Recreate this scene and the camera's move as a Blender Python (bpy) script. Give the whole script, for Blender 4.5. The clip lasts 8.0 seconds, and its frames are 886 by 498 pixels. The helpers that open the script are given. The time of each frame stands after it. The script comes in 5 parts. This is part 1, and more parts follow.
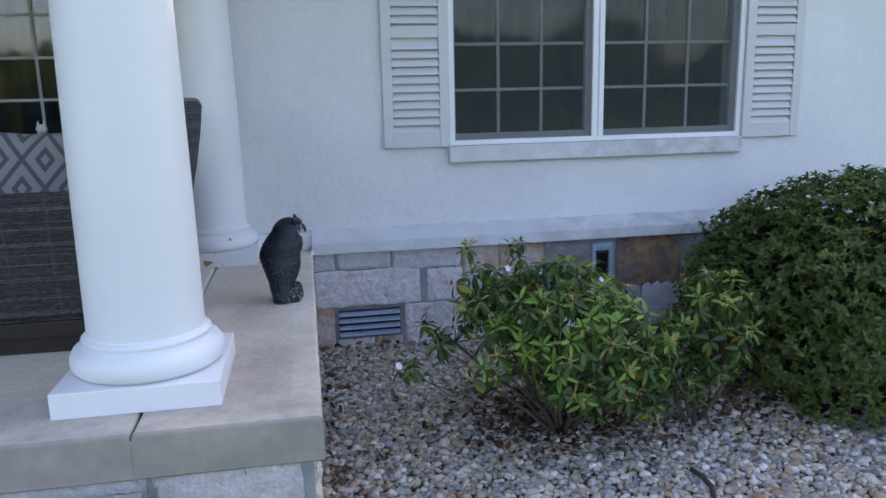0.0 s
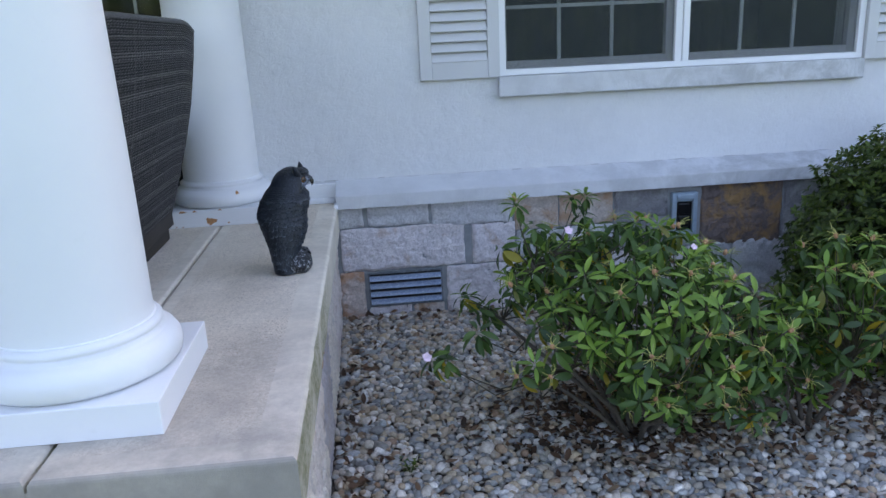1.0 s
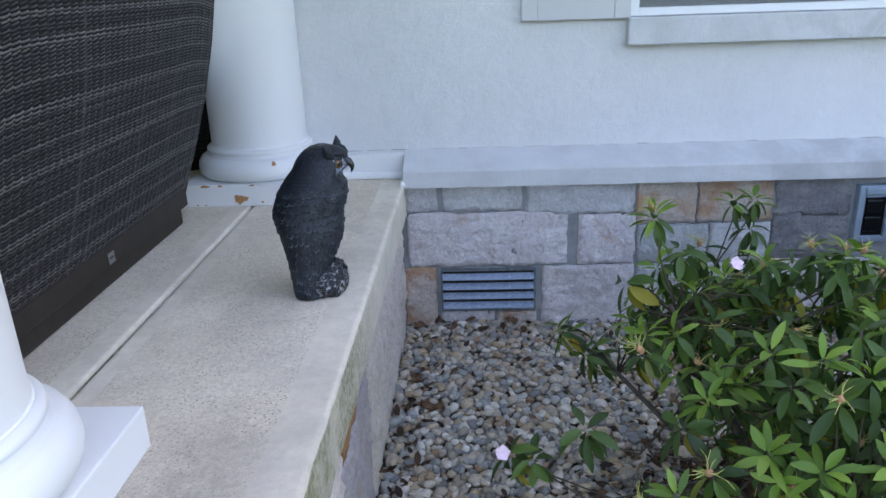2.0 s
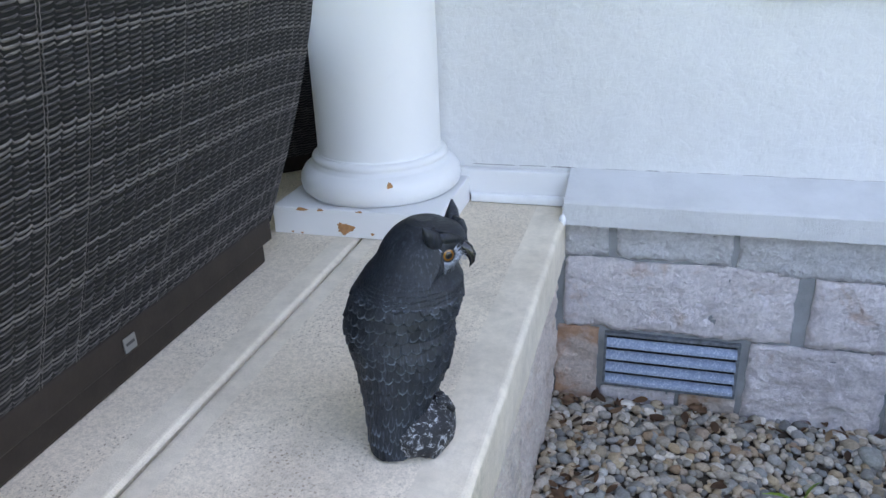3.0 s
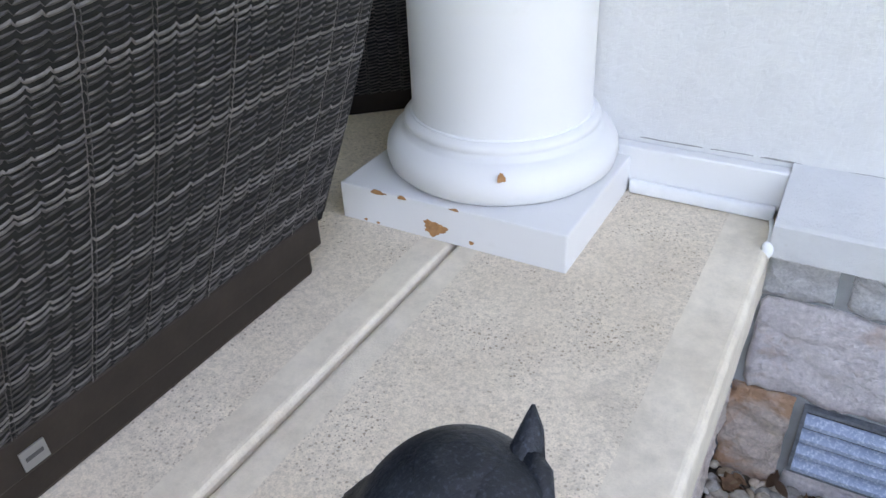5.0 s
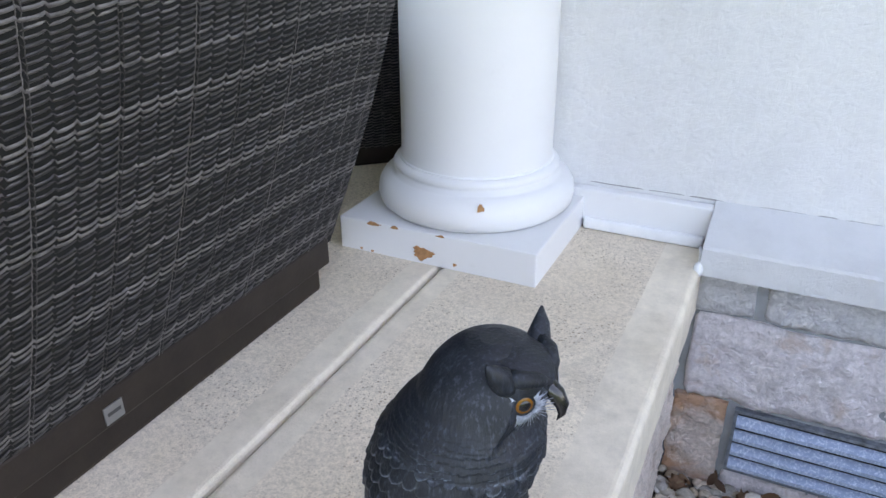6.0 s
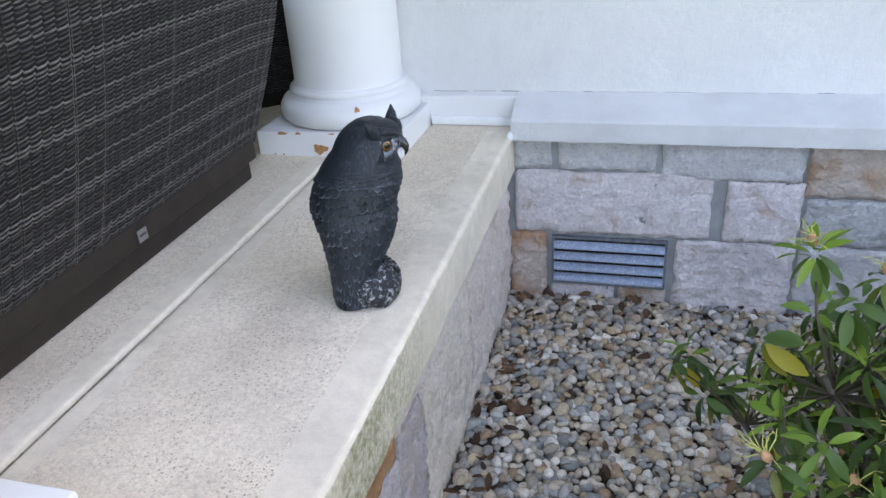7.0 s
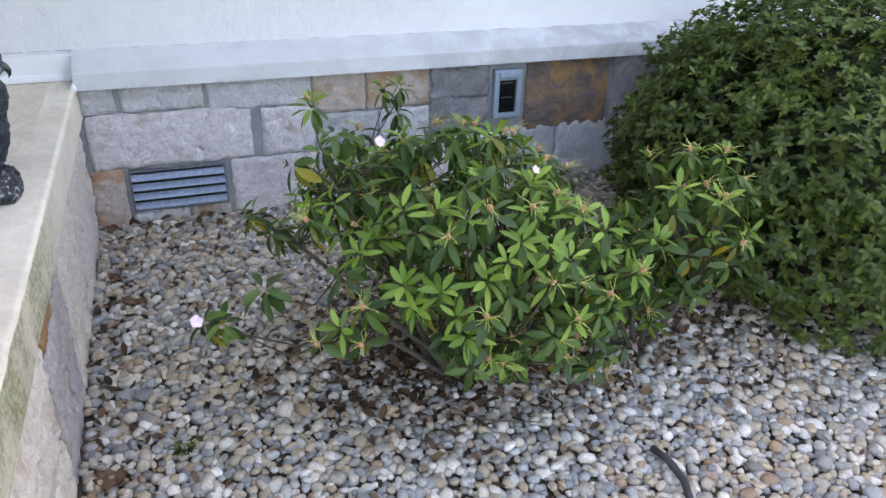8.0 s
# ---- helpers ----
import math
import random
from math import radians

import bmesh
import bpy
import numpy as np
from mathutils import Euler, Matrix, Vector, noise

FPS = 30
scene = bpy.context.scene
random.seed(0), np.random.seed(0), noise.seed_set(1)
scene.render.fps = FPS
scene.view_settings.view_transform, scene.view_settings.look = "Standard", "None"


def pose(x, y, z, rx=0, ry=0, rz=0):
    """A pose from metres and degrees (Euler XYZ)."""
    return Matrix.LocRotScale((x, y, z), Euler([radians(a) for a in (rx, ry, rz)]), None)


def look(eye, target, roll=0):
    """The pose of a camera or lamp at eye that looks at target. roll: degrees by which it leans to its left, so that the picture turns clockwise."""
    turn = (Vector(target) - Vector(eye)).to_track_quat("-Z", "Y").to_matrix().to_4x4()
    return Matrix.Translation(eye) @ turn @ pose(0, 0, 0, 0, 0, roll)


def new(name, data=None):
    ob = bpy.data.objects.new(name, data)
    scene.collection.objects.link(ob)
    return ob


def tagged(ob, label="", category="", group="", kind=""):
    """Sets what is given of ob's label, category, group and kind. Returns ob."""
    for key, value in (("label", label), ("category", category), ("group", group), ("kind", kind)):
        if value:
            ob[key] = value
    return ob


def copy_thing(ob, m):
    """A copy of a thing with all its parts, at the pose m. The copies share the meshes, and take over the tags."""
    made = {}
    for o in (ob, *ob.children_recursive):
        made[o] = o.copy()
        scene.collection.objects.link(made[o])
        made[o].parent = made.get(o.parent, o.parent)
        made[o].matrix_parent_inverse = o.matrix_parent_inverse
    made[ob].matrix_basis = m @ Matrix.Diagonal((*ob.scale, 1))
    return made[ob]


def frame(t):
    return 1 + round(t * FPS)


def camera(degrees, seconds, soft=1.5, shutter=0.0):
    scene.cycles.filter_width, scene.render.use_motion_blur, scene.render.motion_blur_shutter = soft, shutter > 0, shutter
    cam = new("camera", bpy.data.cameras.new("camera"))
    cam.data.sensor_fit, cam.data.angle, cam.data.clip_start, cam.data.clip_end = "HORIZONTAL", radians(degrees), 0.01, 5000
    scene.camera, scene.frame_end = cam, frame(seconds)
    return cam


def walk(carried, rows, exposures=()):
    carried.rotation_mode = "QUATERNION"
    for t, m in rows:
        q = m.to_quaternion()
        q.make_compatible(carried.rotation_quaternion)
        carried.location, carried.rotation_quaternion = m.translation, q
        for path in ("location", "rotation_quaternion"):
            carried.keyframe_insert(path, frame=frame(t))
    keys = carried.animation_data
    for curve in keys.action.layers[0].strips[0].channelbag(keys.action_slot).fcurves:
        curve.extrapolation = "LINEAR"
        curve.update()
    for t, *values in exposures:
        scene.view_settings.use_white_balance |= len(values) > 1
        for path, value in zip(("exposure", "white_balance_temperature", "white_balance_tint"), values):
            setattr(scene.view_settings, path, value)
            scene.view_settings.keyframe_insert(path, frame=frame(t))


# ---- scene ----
cam = camera(61.5, 8.0)
PATH = [
    (0, (0.162, -4.551, 1.598), (0.508, -2.624, 1.191), -1.3),
    (0.3, (0.188, -4.392, 1.557), (0.487, -2.464, 1.118), 0.3),
    (0.5, (0.22, -4.253, 1.534), (0.421, -2.324, 1.046), -0.5),
    (0.7, (0.287, -4.115, 1.552), (0.541, -2.216, 0.98), -1.5),
    (1, (0.363, -3.841, 1.495), (0.535, -1.926, 0.945), -2.7),
    (1.2, (0.399, -3.647, 1.489), (0.431, -1.735, 0.906), -1.5),
    (2.3, (0.462, -2.66, 1.429), (0.256, -0.802, 0.719), -3.1),
    (2.5, (0.471, -2.485, 1.448), (0.098, -0.668, 0.7), -3.2),
    (2.8, (0.432, -2.25, 1.465), (-0.053, -0.494, 0.639), -4.2),
    (3, (0.387, -2.091, 1.466), (-0.126, -0.328, 0.672), -2.2),
    (3.3, (0.318, -1.892, 1.49), (-0.218, -0.157, 0.652), -0.4),
    (3.5, (0.28, -1.78, 1.479), (-0.344, -0.104, 0.584), -1.1),
    (3.7, (0.261, -1.657, 1.466), (-0.494, -0.081, 0.493), -3.1),
    (4, (0.233, -1.472, 1.459), (-0.552, 0.061, 0.443), 0.4),
    (4.2, (0.233, -1.403, 1.446), (-0.598, 0.051, 0.353), 0.1),
    (5.3, (0.235, -1.361, 1.443), (-0.627, 0.094, 0.375), -2.9),
    (5.5, (0.238, -1.399, 1.452), (-0.566, 0.106, 0.41), -0.0),
    (5.8, (0.264, -1.529, 1.464), (-0.523, 0.058, 0.534), 1.9),
    (6, (0.287, -1.653, 1.464), (-0.491, -0.038, 0.578), -0.3),
    (6.2, (0.343, -1.785, 1.496), (-0.389, -0.154, 0.599), -4.6),
    (6.5, (0.431, -1.993, 1.511), (-0.207, -0.306, 0.647), -4.0),
    (6.8, (0.558, -2.253, 1.489), (-0.04, -0.552, 0.622), -3.0),
    (7, (0.59, -2.409, 1.491), (0.09, -0.702, 0.576), -4.0),
    (7.2, (0.609, -2.558, 1.494), (0.331, -0.795, 0.59), -5.7),
    (7.5, (0.594, -2.774, 1.503), (0.822, -1.03, 0.552), -3.0),
    (7.7, (0.581, -2.944, 1.501), (0.952, -1.226, 0.547), -2.3),
    (8, (0.52, -3.219, 1.52), (1.146, -1.568, 0.58), 1.8),
]
EXPOSURES = [
    (0, 2.0, 7000, 22), (0.5, 2.03, 7000, 22), (1, 2.18, 7000, 20), (2.5, 2.70, 7700, 19), (3, 2.90, 7800, 19), (3.5, 2.98, 7800, 20), (4, 3.15, 8400, 21),
    (5.5, 3.20, 8700, 22), (6, 3.12, 8500, 22), (6.5, 3.08, 8350, 21), (7, 3.0, 8350, 20), (7.5, 2.93, 8350, 22), (8, 3.0, 8600, 21),
]
walk(cam, [(t, look(eye, target, roll)) for t, eye, target, roll in PATH], EXPOSURES)

# ---- light ----
SUN_EL, SUN_AZ = 42.0, 20.0      # degrees; azimuth clockwise from +y
world = bpy.data.worlds.new("sky")
scene.world = world
world.use_nodes = True
wn = world.node_tree
sky = wn.nodes.new("ShaderNodeTexSky")
sky.sky_type = "NISHITA"
sky.sun_disc = False
sky.sun_elevation = radians(SUN_EL)
sky.sun_rotation = radians(SUN_AZ)
sky.air_density, sky.dust_density, sky.ozone_density = 1.0, 2.0, 1.0
wn.nodes["Background"].inputs["Strength"].default_value = 0.15
wn.links.new(sky.outputs[0], wn.nodes["Background"].inputs["Color"])
sun = new("sun", bpy.data.lights.new("sun", "SUN"))
sun.data.energy, sun.data.angle, sun.data.color = 3.0, radians(2), (1.0, 0.95, 0.88)
_d = Vector((math.sin(radians(SUN_AZ)) * math.cos(radians(SUN_EL)), math.cos(radians(SUN_AZ)) * math.cos(radians(SUN_EL)), math.sin(radians(SUN_EL))))
sun.matrix_world = look(_d * 20, (0, 0, 0))

# ---- plan ----
SLAB_Z = 0.67          # porch floor
GRAVEL_Z = 0.05        # top of the gravel bed at the house
WALL_Y = 0.10          # stucco face
EDGE_X = 0.165         # open side of the porch slab
FRONT_Y = -2.45        # front of the porch slab

# ---- materials ----


class Nodes:
    """Small builder for node materials."""

    def __init__(self, name, rough=0.6, metal=0.0, spec=0.5):
        self.m = bpy.data.materials.new(name)
        self.m.use_nodes = True
        self.t = self.m.node_tree
        self.b = self.t.nodes["Principled BSDF"]
        self.b.inputs["Roughness"].default_value = rough
        self.b.inputs["Metallic"].default_value = metal
        self.b.inputs["Specular IOR Level"].default_value = spec
        self.co = self.t.nodes.new("ShaderNodeTexCoord").outputs["Object"]

    def link(self, a, b):
        self.t.links.new(a, b)

    def put(self, socket, value):
        if isinstance(value, (int, float)):
            socket.default_value = value
        elif isinstance(value, tuple):
            socket.default_value = (*value, 1.0)[:4]
        else:
            self.link(value, socket)

    def geo(self, out):
        return self.t.nodes.new("ShaderNodeNewGeometry").outputs[out]

    def rand(self):
        return self.t.nodes.new("ShaderNodeObjectInfo").outputs["Random"]

    def scaled(self, v, s=(1, 1, 1), add=None):
        n = self.t.nodes.new("ShaderNodeVectorMath")
        n.operation = "MULTIPLY"
        self.link(v, n.inputs[0])
        n.inputs[1].default_value = s
        if add is None:
            return n.outputs[0]
        a = self.t.nodes.new("ShaderNodeVectorMath")
        a.operation = "ADD"
        self.link(n.outputs[0], a.inputs[0])
        self.link(add, a.inputs[1])
        return a.outputs[0]

    def noise(self, scale, detail=4.0, rough=0.55, vec=None, warp=0.0):
        n = self.t.nodes.new("ShaderNodeTexNoise")
        n.inputs["Scale"].default_value = scale
        n.inputs["Detail"].default_value = detail
        n.inputs["Roughness"].default_value = rough
        n.inputs["Distortion"].default_value = warp
        self.link(self.co if vec is None else vec, n.inputs["Vector"])
        return n.outputs["Fac"]

    def voronoi(self, scale, out="Distance", vec=None, feature="F1", dims="3D"):
        n = self.t.nodes.new("ShaderNodeTexVoronoi")
        n.voronoi_dimensions = dims
        n.feature = feature
        n.inputs["Scale"].default_value = scale
        self.link(self.co if vec is None else vec, n.inputs["Vector"])
        return n.outputs[out]

    def ramp(self, fac, *stops):
        n = self.t.nodes.new("ShaderNodeValToRGB")
        e = n.color_ramp.elements
        while len(e) < len(stops):
            e.new(0.5)
        for el, (p, c) in zip(e, stops):
            el.position = p
            el.color = (*c, 1.0) if isinstance(c, tuple) else (c, c, c, 1.0)
        self.link(fac, n.inputs["Fac"])
        return n.outputs["Color"]

    def mix(self, fac, a, b, mode="MIX"):
        n = self.t.nodes.new("ShaderNodeMix")
        n.data_type = "RGBA"
        n.blend_type = mode
        self.put(n.inputs["Factor"], fac)
        self.put(n.inputs[6], a)
        self.put(n.inputs[7], b)
        return n.outputs[2]

    def math(self, op, a, b=0.0, clamp=False):
        n = self.t.nodes.new("ShaderNodeMath")
        n.operation = op
        n.use_clamp = clamp
        self.put(n.inputs[0], a)
        self.put(n.inputs[1], b)
        return n.outputs[0]

    def axis(self, v, i):
        n = self.t.nodes.new("ShaderNodeSeparateXYZ")
        self.link(v, n.inputs[0])
        return n.outputs[i]

    def color(self, c):
        self.put(self.b.inputs["Base Color"], c)
        return self

    def rough(self, r):
        self.put(self.b.inputs["Roughness"], r)
        return self

    def bump(self, height, strength=0.3, distance=0.01):
        n = self.t.nodes.new("ShaderNodeBump")
        n.inputs["Strength"].default_value = strength
        n.inputs["Distance"].default_value = distance
        self.link(height, n.inputs["Height"])
        if self.b.inputs["Normal"].is_linked:
            self.link(self.b.inputs["Normal"].links[0].from_socket, n.inputs["Normal"])
        self.link(n.outputs[0], self.b.inputs["Normal"])
        return self


def stucco_mat():
    k = Nodes("stucco", 0.92, spec=0.2)
    big = k.noise(0.9, 5)
    fine = k.noise(14, 6, 0.65)
    c = k.ramp(big, (0.3, (0.61, 0.61, 0.615)), (0.7, (0.71, 0.71, 0.708)))
    c = k.mix(0.25, c, k.ramp(fine, (0.3, 0.62), (0.7, 0.78)))
    k.color(c)
    k.bump(k.ramp(k.noise(34, 6, 0.7, warp=0.3), (0.40, 0.0), (0.54, 0.7), (0.66, 1.0)), 0.38, 0.006)
    k.bump(k.noise(120, 3), 0.25, 0.003)
    k.bump(k.noise(6, 3), 0.25, 0.012)
    return k.m


def white_paint_mat(name="white_paint", base=0.75, rough=0.42):
    k = Nodes(name, rough, spec=0.45)
    c = k.ramp(k.noise(2.5, 5), (0.3, (base * 0.95, base * 0.955, base * 0.96)), (0.7, (base, base, base)))
    dirt = k.ramp(k.noise(22, 6, 0.7), (0.62, 0.0), (0.78, 1.0))
    k.color(k.mix(k.math("MULTIPLY", dirt, 0.18), c, (base * 0.72, base * 0.7, base * 0.66)))
    k.rough(k.ramp(k.noise(9, 4), (0.3, rough - 0.06), (0.7, rough + 0.1)))
    k.bump(k.noise(60, 3), 0.06, 0.003)
    return k.m


def cast_stone_mat():
    """The painted precast ledge, whitened and weathered."""
    k = Nodes("painted_ledge", 0.75, spec=0.3)
    c = k.ramp(k.noise(3.2, 6, 0.65), (0.3, (0.53, 0.535, 0.54)), (0.6, (0.66, 0.665, 0.67)))
    x = k.axis(k.co, 0)
    n = k.t.nodes.new("ShaderNodeMapRange")
    n.inputs[1].default_value, n.inputs[2].default_value = 0.9, 3.2
    k.link(x, n.inputs[0])
    stain = k.math("MULTIPLY", n.outputs[0], k.ramp(k.noise(7, 6, 0.7, warp=0.5), (0.42, 0.0), (0.6, 0.8)))
    c = k.mix(stain, c, (0.36, 0.36, 0.35))
    spots = k.ramp(k.voronoi(16), (0.03, 1.0), (0.07, 0.0))
    k.color(k.mix(k.math("MULTIPLY", spots, k.ramp(k.noise(5), (0.5, 0.0), (0.6, 0.7))), c, (0.33, 0.28, 0.22)))
    k.bump(k.noise(45, 7, 0.75), 0.8, 0.010)
    return k.m


def concrete_mat():
    """Porch concrete: exposed fine aggregate, smooth trowelled bands beside joints and edges."""
    k = Nodes("porch_concrete", 0.85, spec=0.25)
    x, y = k.axis(k.co, 0), k.axis(k.co, 1)
    wob = k.math("MULTIPLY", k.math("SUBTRACT", k.noise(14, 5, 0.7), 0.5), 0.008)
    xs = k.math("ADD", x, wob)
    ys = k.math("ADD", y, wob)
    band1 = k.math("GREATER_THAN", xs, 0.070)
    dj = k.math("ABSOLUTE", k.math("ADD", xs, 0.385))
    band2 = k.math("LESS_THAN", dj, 0.062)
    band3 = k.math("LESS_THAN", ys, FRONT_Y + 0.085)
    band = k.math("MAXIMUM", k.math("MAXIMUM", band1, band2), band3)
    smooth = k.ramp(k.noise(5, 7, 0.7), (0.3, (0.60, 0.52, 0.415)), (0.5, (0.71, 0.63, 0.515)), (0.7, (0.80, 0.715, 0.595)))
    patch = k.ramp(k.noise(2.0, 6, 0.65), (0.32, (0.67, 0.57, 0.45)), (0.68, (0.82, 0.725, 0.595)))
    grit = k.ramp(k.noise(330, 3, 0.7), (0.32, 0.83), (0.52, 1.02), (0.72, 1.08))
    agg = k.mix(1.0, patch, grit, "MULTIPLY")
    mid = k.ramp(k.noise(120, 4, 0.75), (0.36, 0.82), (0.6, 1.07))
    agg = k.mix(1.0, agg, mid, "MULTIPLY")
    pit = k.ramp(k.math("MINIMUM", k.voronoi(60, "Distance", dims="2D"), k.math("MULTIPLY", k.voronoi(135, "Distance", dims="2D"), 1.0)), (0.09, 1.0), (0.17, 0.0))
    agg = k.mix(k.math("MULTIPLY", pit, k.ramp(k.noise(7, 5, 0.75), (0.42, 0.05), (0.62, 0.80))), agg, (0.24, 0.175, 0.125))
    smooth = k.mix(1.0, smooth, k.ramp(k.noise(26, 6, 0.75), (0.34, 0.92), (0.62, 1.07)), "MULTIPLY")
    c = k.mix(band, agg, k.mix(0.9, agg, smooth))
    grime = k.ramp(k.noise(1.5, 7, 0.72, warp=0.4), (0.52, 0.0), (0.76, 0.42))
    c = k.mix(grime, c, (0.33, 0.305, 0.27))
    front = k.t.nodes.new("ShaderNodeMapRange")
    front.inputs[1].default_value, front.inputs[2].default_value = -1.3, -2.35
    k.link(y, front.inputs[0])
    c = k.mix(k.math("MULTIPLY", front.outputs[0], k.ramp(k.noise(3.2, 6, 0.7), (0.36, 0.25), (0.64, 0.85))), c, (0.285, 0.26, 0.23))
    # faces turned to the front are darker, unevenly by noise
    front_face = k.math("MULTIPLY", k.math("LESS_THAN", k.axis(k.geo("True Normal"), 1), -0.5), k.ramp(k.noise(4, 6, 0.7), (0.3, 0.45), (0.6, 0.85)))
    c = k.mix(front_face, c, (0.25, 0.225, 0.20))
    # dark smears on the porch: (x, y, reach, depth)
    wx = k.math("ADD", x, k.math("MULTIPLY", k.math("SUBTRACT", k.noise(9, 5, 0.7), 0.5), 0.30))
    wy = k.math("ADD", y, k.math("MULTIPLY", k.math("SUBTRACT", k.noise(7, 5, 0.7, k.scaled(k.co, (1.3, 0.8, 1))), 0.5), 0.40))
    for sx, sy, reach, depth in ((-0.03, -1.90, 0.16, 0.55), (0.02, -2.18, 0.10, 0.45), (-0.10, -1.25, 0.14, 0.35), (0.045, -0.55, 0.09, 0.30), (0.03, -0.85, 0.08, 0.30)):
        dx, dy = k.math("SUBTRACT", wx, sx), k.math("MULTIPLY", k.math("SUBTRACT", wy, sy), 0.55)
        d = k.math("SQRT", k.math("ADD", k.math("MULTIPLY", dx, dx), k.math("MULTIPLY", dy, dy)))
        spot = k.ramp(k.math("DIVIDE", d, reach), (0.25, depth), (1.0, 0.0))
        c = k.mix(k.math("MULTIPLY", spot, k.ramp(k.noise(45, 6, 0.75), (0.34, 0.35), (0.62, 1.0))), c, (0.27, 0.235, 0.195))
    # green algae on the vertical face beside the gravel
    nrm = k.axis(k.geo("True Normal"), 2)
    side = k.math("MULTIPLY", k.math("LESS_THAN", nrm, 0.5), k.math("GREATER_THAN", k.axis(k.geo("True Normal"), 0), 0.5))
    reach = k.t.nodes.new("ShaderNodeMapRange")
    reach.inputs[1].default_value, reach.inputs[2].default_value = -0.9, -1.5
    k.link(y, reach.inputs[0])
    side = k.math("MULTIPLY", side, reach.outputs[0])
    moss = k.math("MULTIPLY", k.math("MULTIPLY", side, k.ramp(k.noise(5, 6, 0.7), (0.36, 0.05), (0.54, 0.9))), k.ramp(k.noise(75, 5, 0.75), (0.36, 0.35), (0.58, 1.0)))
    c = k.mix(moss, c, (0.155, 0.155, 0.070))
    k.color(c)
    k.bump(k.noise(260, 3, 0.65), 0.4, 0.003)
    k.bump(k.noise(18, 5, 0.6), 0.12, 0.006)
    return k.m


def stone_mat(name, lo, hi, tint=None, tint_at=0.55):
    k = Nodes(name, 0.9, spec=0.25)
    seed = k.math("MULTIPLY", k.rand(), 37.0)
    comb = k.t.nodes.new("ShaderNodeCombineXYZ")
    for i in range(3):
        k.link(seed, comb.inputs[i])
    v = k.scaled(k.co, (1, 1, 1), comb.outputs[0])
    c = k.ramp(k.noise(5, 7, 0.65, v), (0.3, lo), (0.7, hi))
    speck = k.ramp(k.noise(90, 4, 0.7, v), (0.33, 1.0), (0.66, 1.34))
    c = k.mix(1.0, c, k.ramp(k.noise(26, 6, 0.7, v), (0.36, 0.97), (0.62, 1.09)), "MULTIPLY")
    c = k.mix(1.0, c, speck, "MULTIPLY")
    if tint:
        c = k.mix(k.ramp(k.noise(7, 5, 0.6, v, 0.6), (tint_at - 0.05, 0.0), (tint_at + 0.1, 0.85)), c, tint)
    k.color(c)
    k.bump(k.noise(34, 8, 0.68, v, 0.4), 1.0, 0.034)
    k.bump(k.noise(110, 4, 0.6, v), 0.3, 0.004)
    return k.m


def mortar_mat():
    k = Nodes("mortar", 0.95, spec=0.15)
    k.color(k.ramp(k.noise(9, 6, 0.65), (0.3, (0.22, 0.228, 0.236)), (0.7, (0.33, 0.338, 0.346))))
    k.bump(k.noise(90, 4, 0.65), 0.5, 0.005)
    return k.m


def pebble_mat():
    k = Nodes("river_pebbles", 0.72, spec=0.35)
    r = k.geo("Random Per Island")
    c = k.ramp(r, (0.0, (0.36, 0.375, 0.39)), (0.11, (0.20, 0.225, 0.245)), (0.22, (0.46, 0.425, 0.37)), (0.33, (0.58, 0.575, 0.56)), (0.44, (0.38, 0.315, 0.235)),
               (0.55, (0.31, 0.345, 0.36)), (0.64, (0.74, 0.74, 0.73)), (0.72, (0.27, 0.185, 0.13)), (0.80, (0.50, 0.43, 0.32)), (0.90, (0.17, 0.185, 0.20)), (1.0, (0.42, 0.44, 0.45)))
    sp = k.ramp(k.noise(120, 4, 0.7), (0.3, 0.60), (0.7, 1.03))
    c = k.mix(1.0, c, sp, "MULTIPLY")
    c = k.mix(1.0, c, (1.15, 1.075, 0.985), "MULTIPLY")
    dusty = k.ramp(k.noise(2.4, 5, 0.7), (0.46, 0.0), (0.66, 0.5))
    c = k.mix(dusty, c, k.mix(1.0, c, (0.84, 0.70, 0.55), "MULTIPLY"))
    k.color(c)
    k.bump(k.noise(160, 3), 0.15, 0.002)
    return k.m


def soil_mat():
    k = Nodes("bed_soil", 0.95, spec=0.1)
    k.color(k.ramp(k.noise(30, 6, 0.7), (0.3, (0.045, 0.035, 0.027)), (0.7, (0.14, 0.115, 0.09))))
    k.bump(k.noise(60, 5, 0.7), 0.8, 0.012)
    return k.m


def lawn_mat():
    k = Nodes("lawn", 0.95, spec=0.1)
    k.color(k.ramp(k.noise(18, 7, 0.7), (0.3, (0.04, 0.07, 0.02)), (0.7, (0.10, 0.15, 0.045))))
    k.bump(k.noise(80, 4, 0.7), 0.8, 0.02)
    return k.m


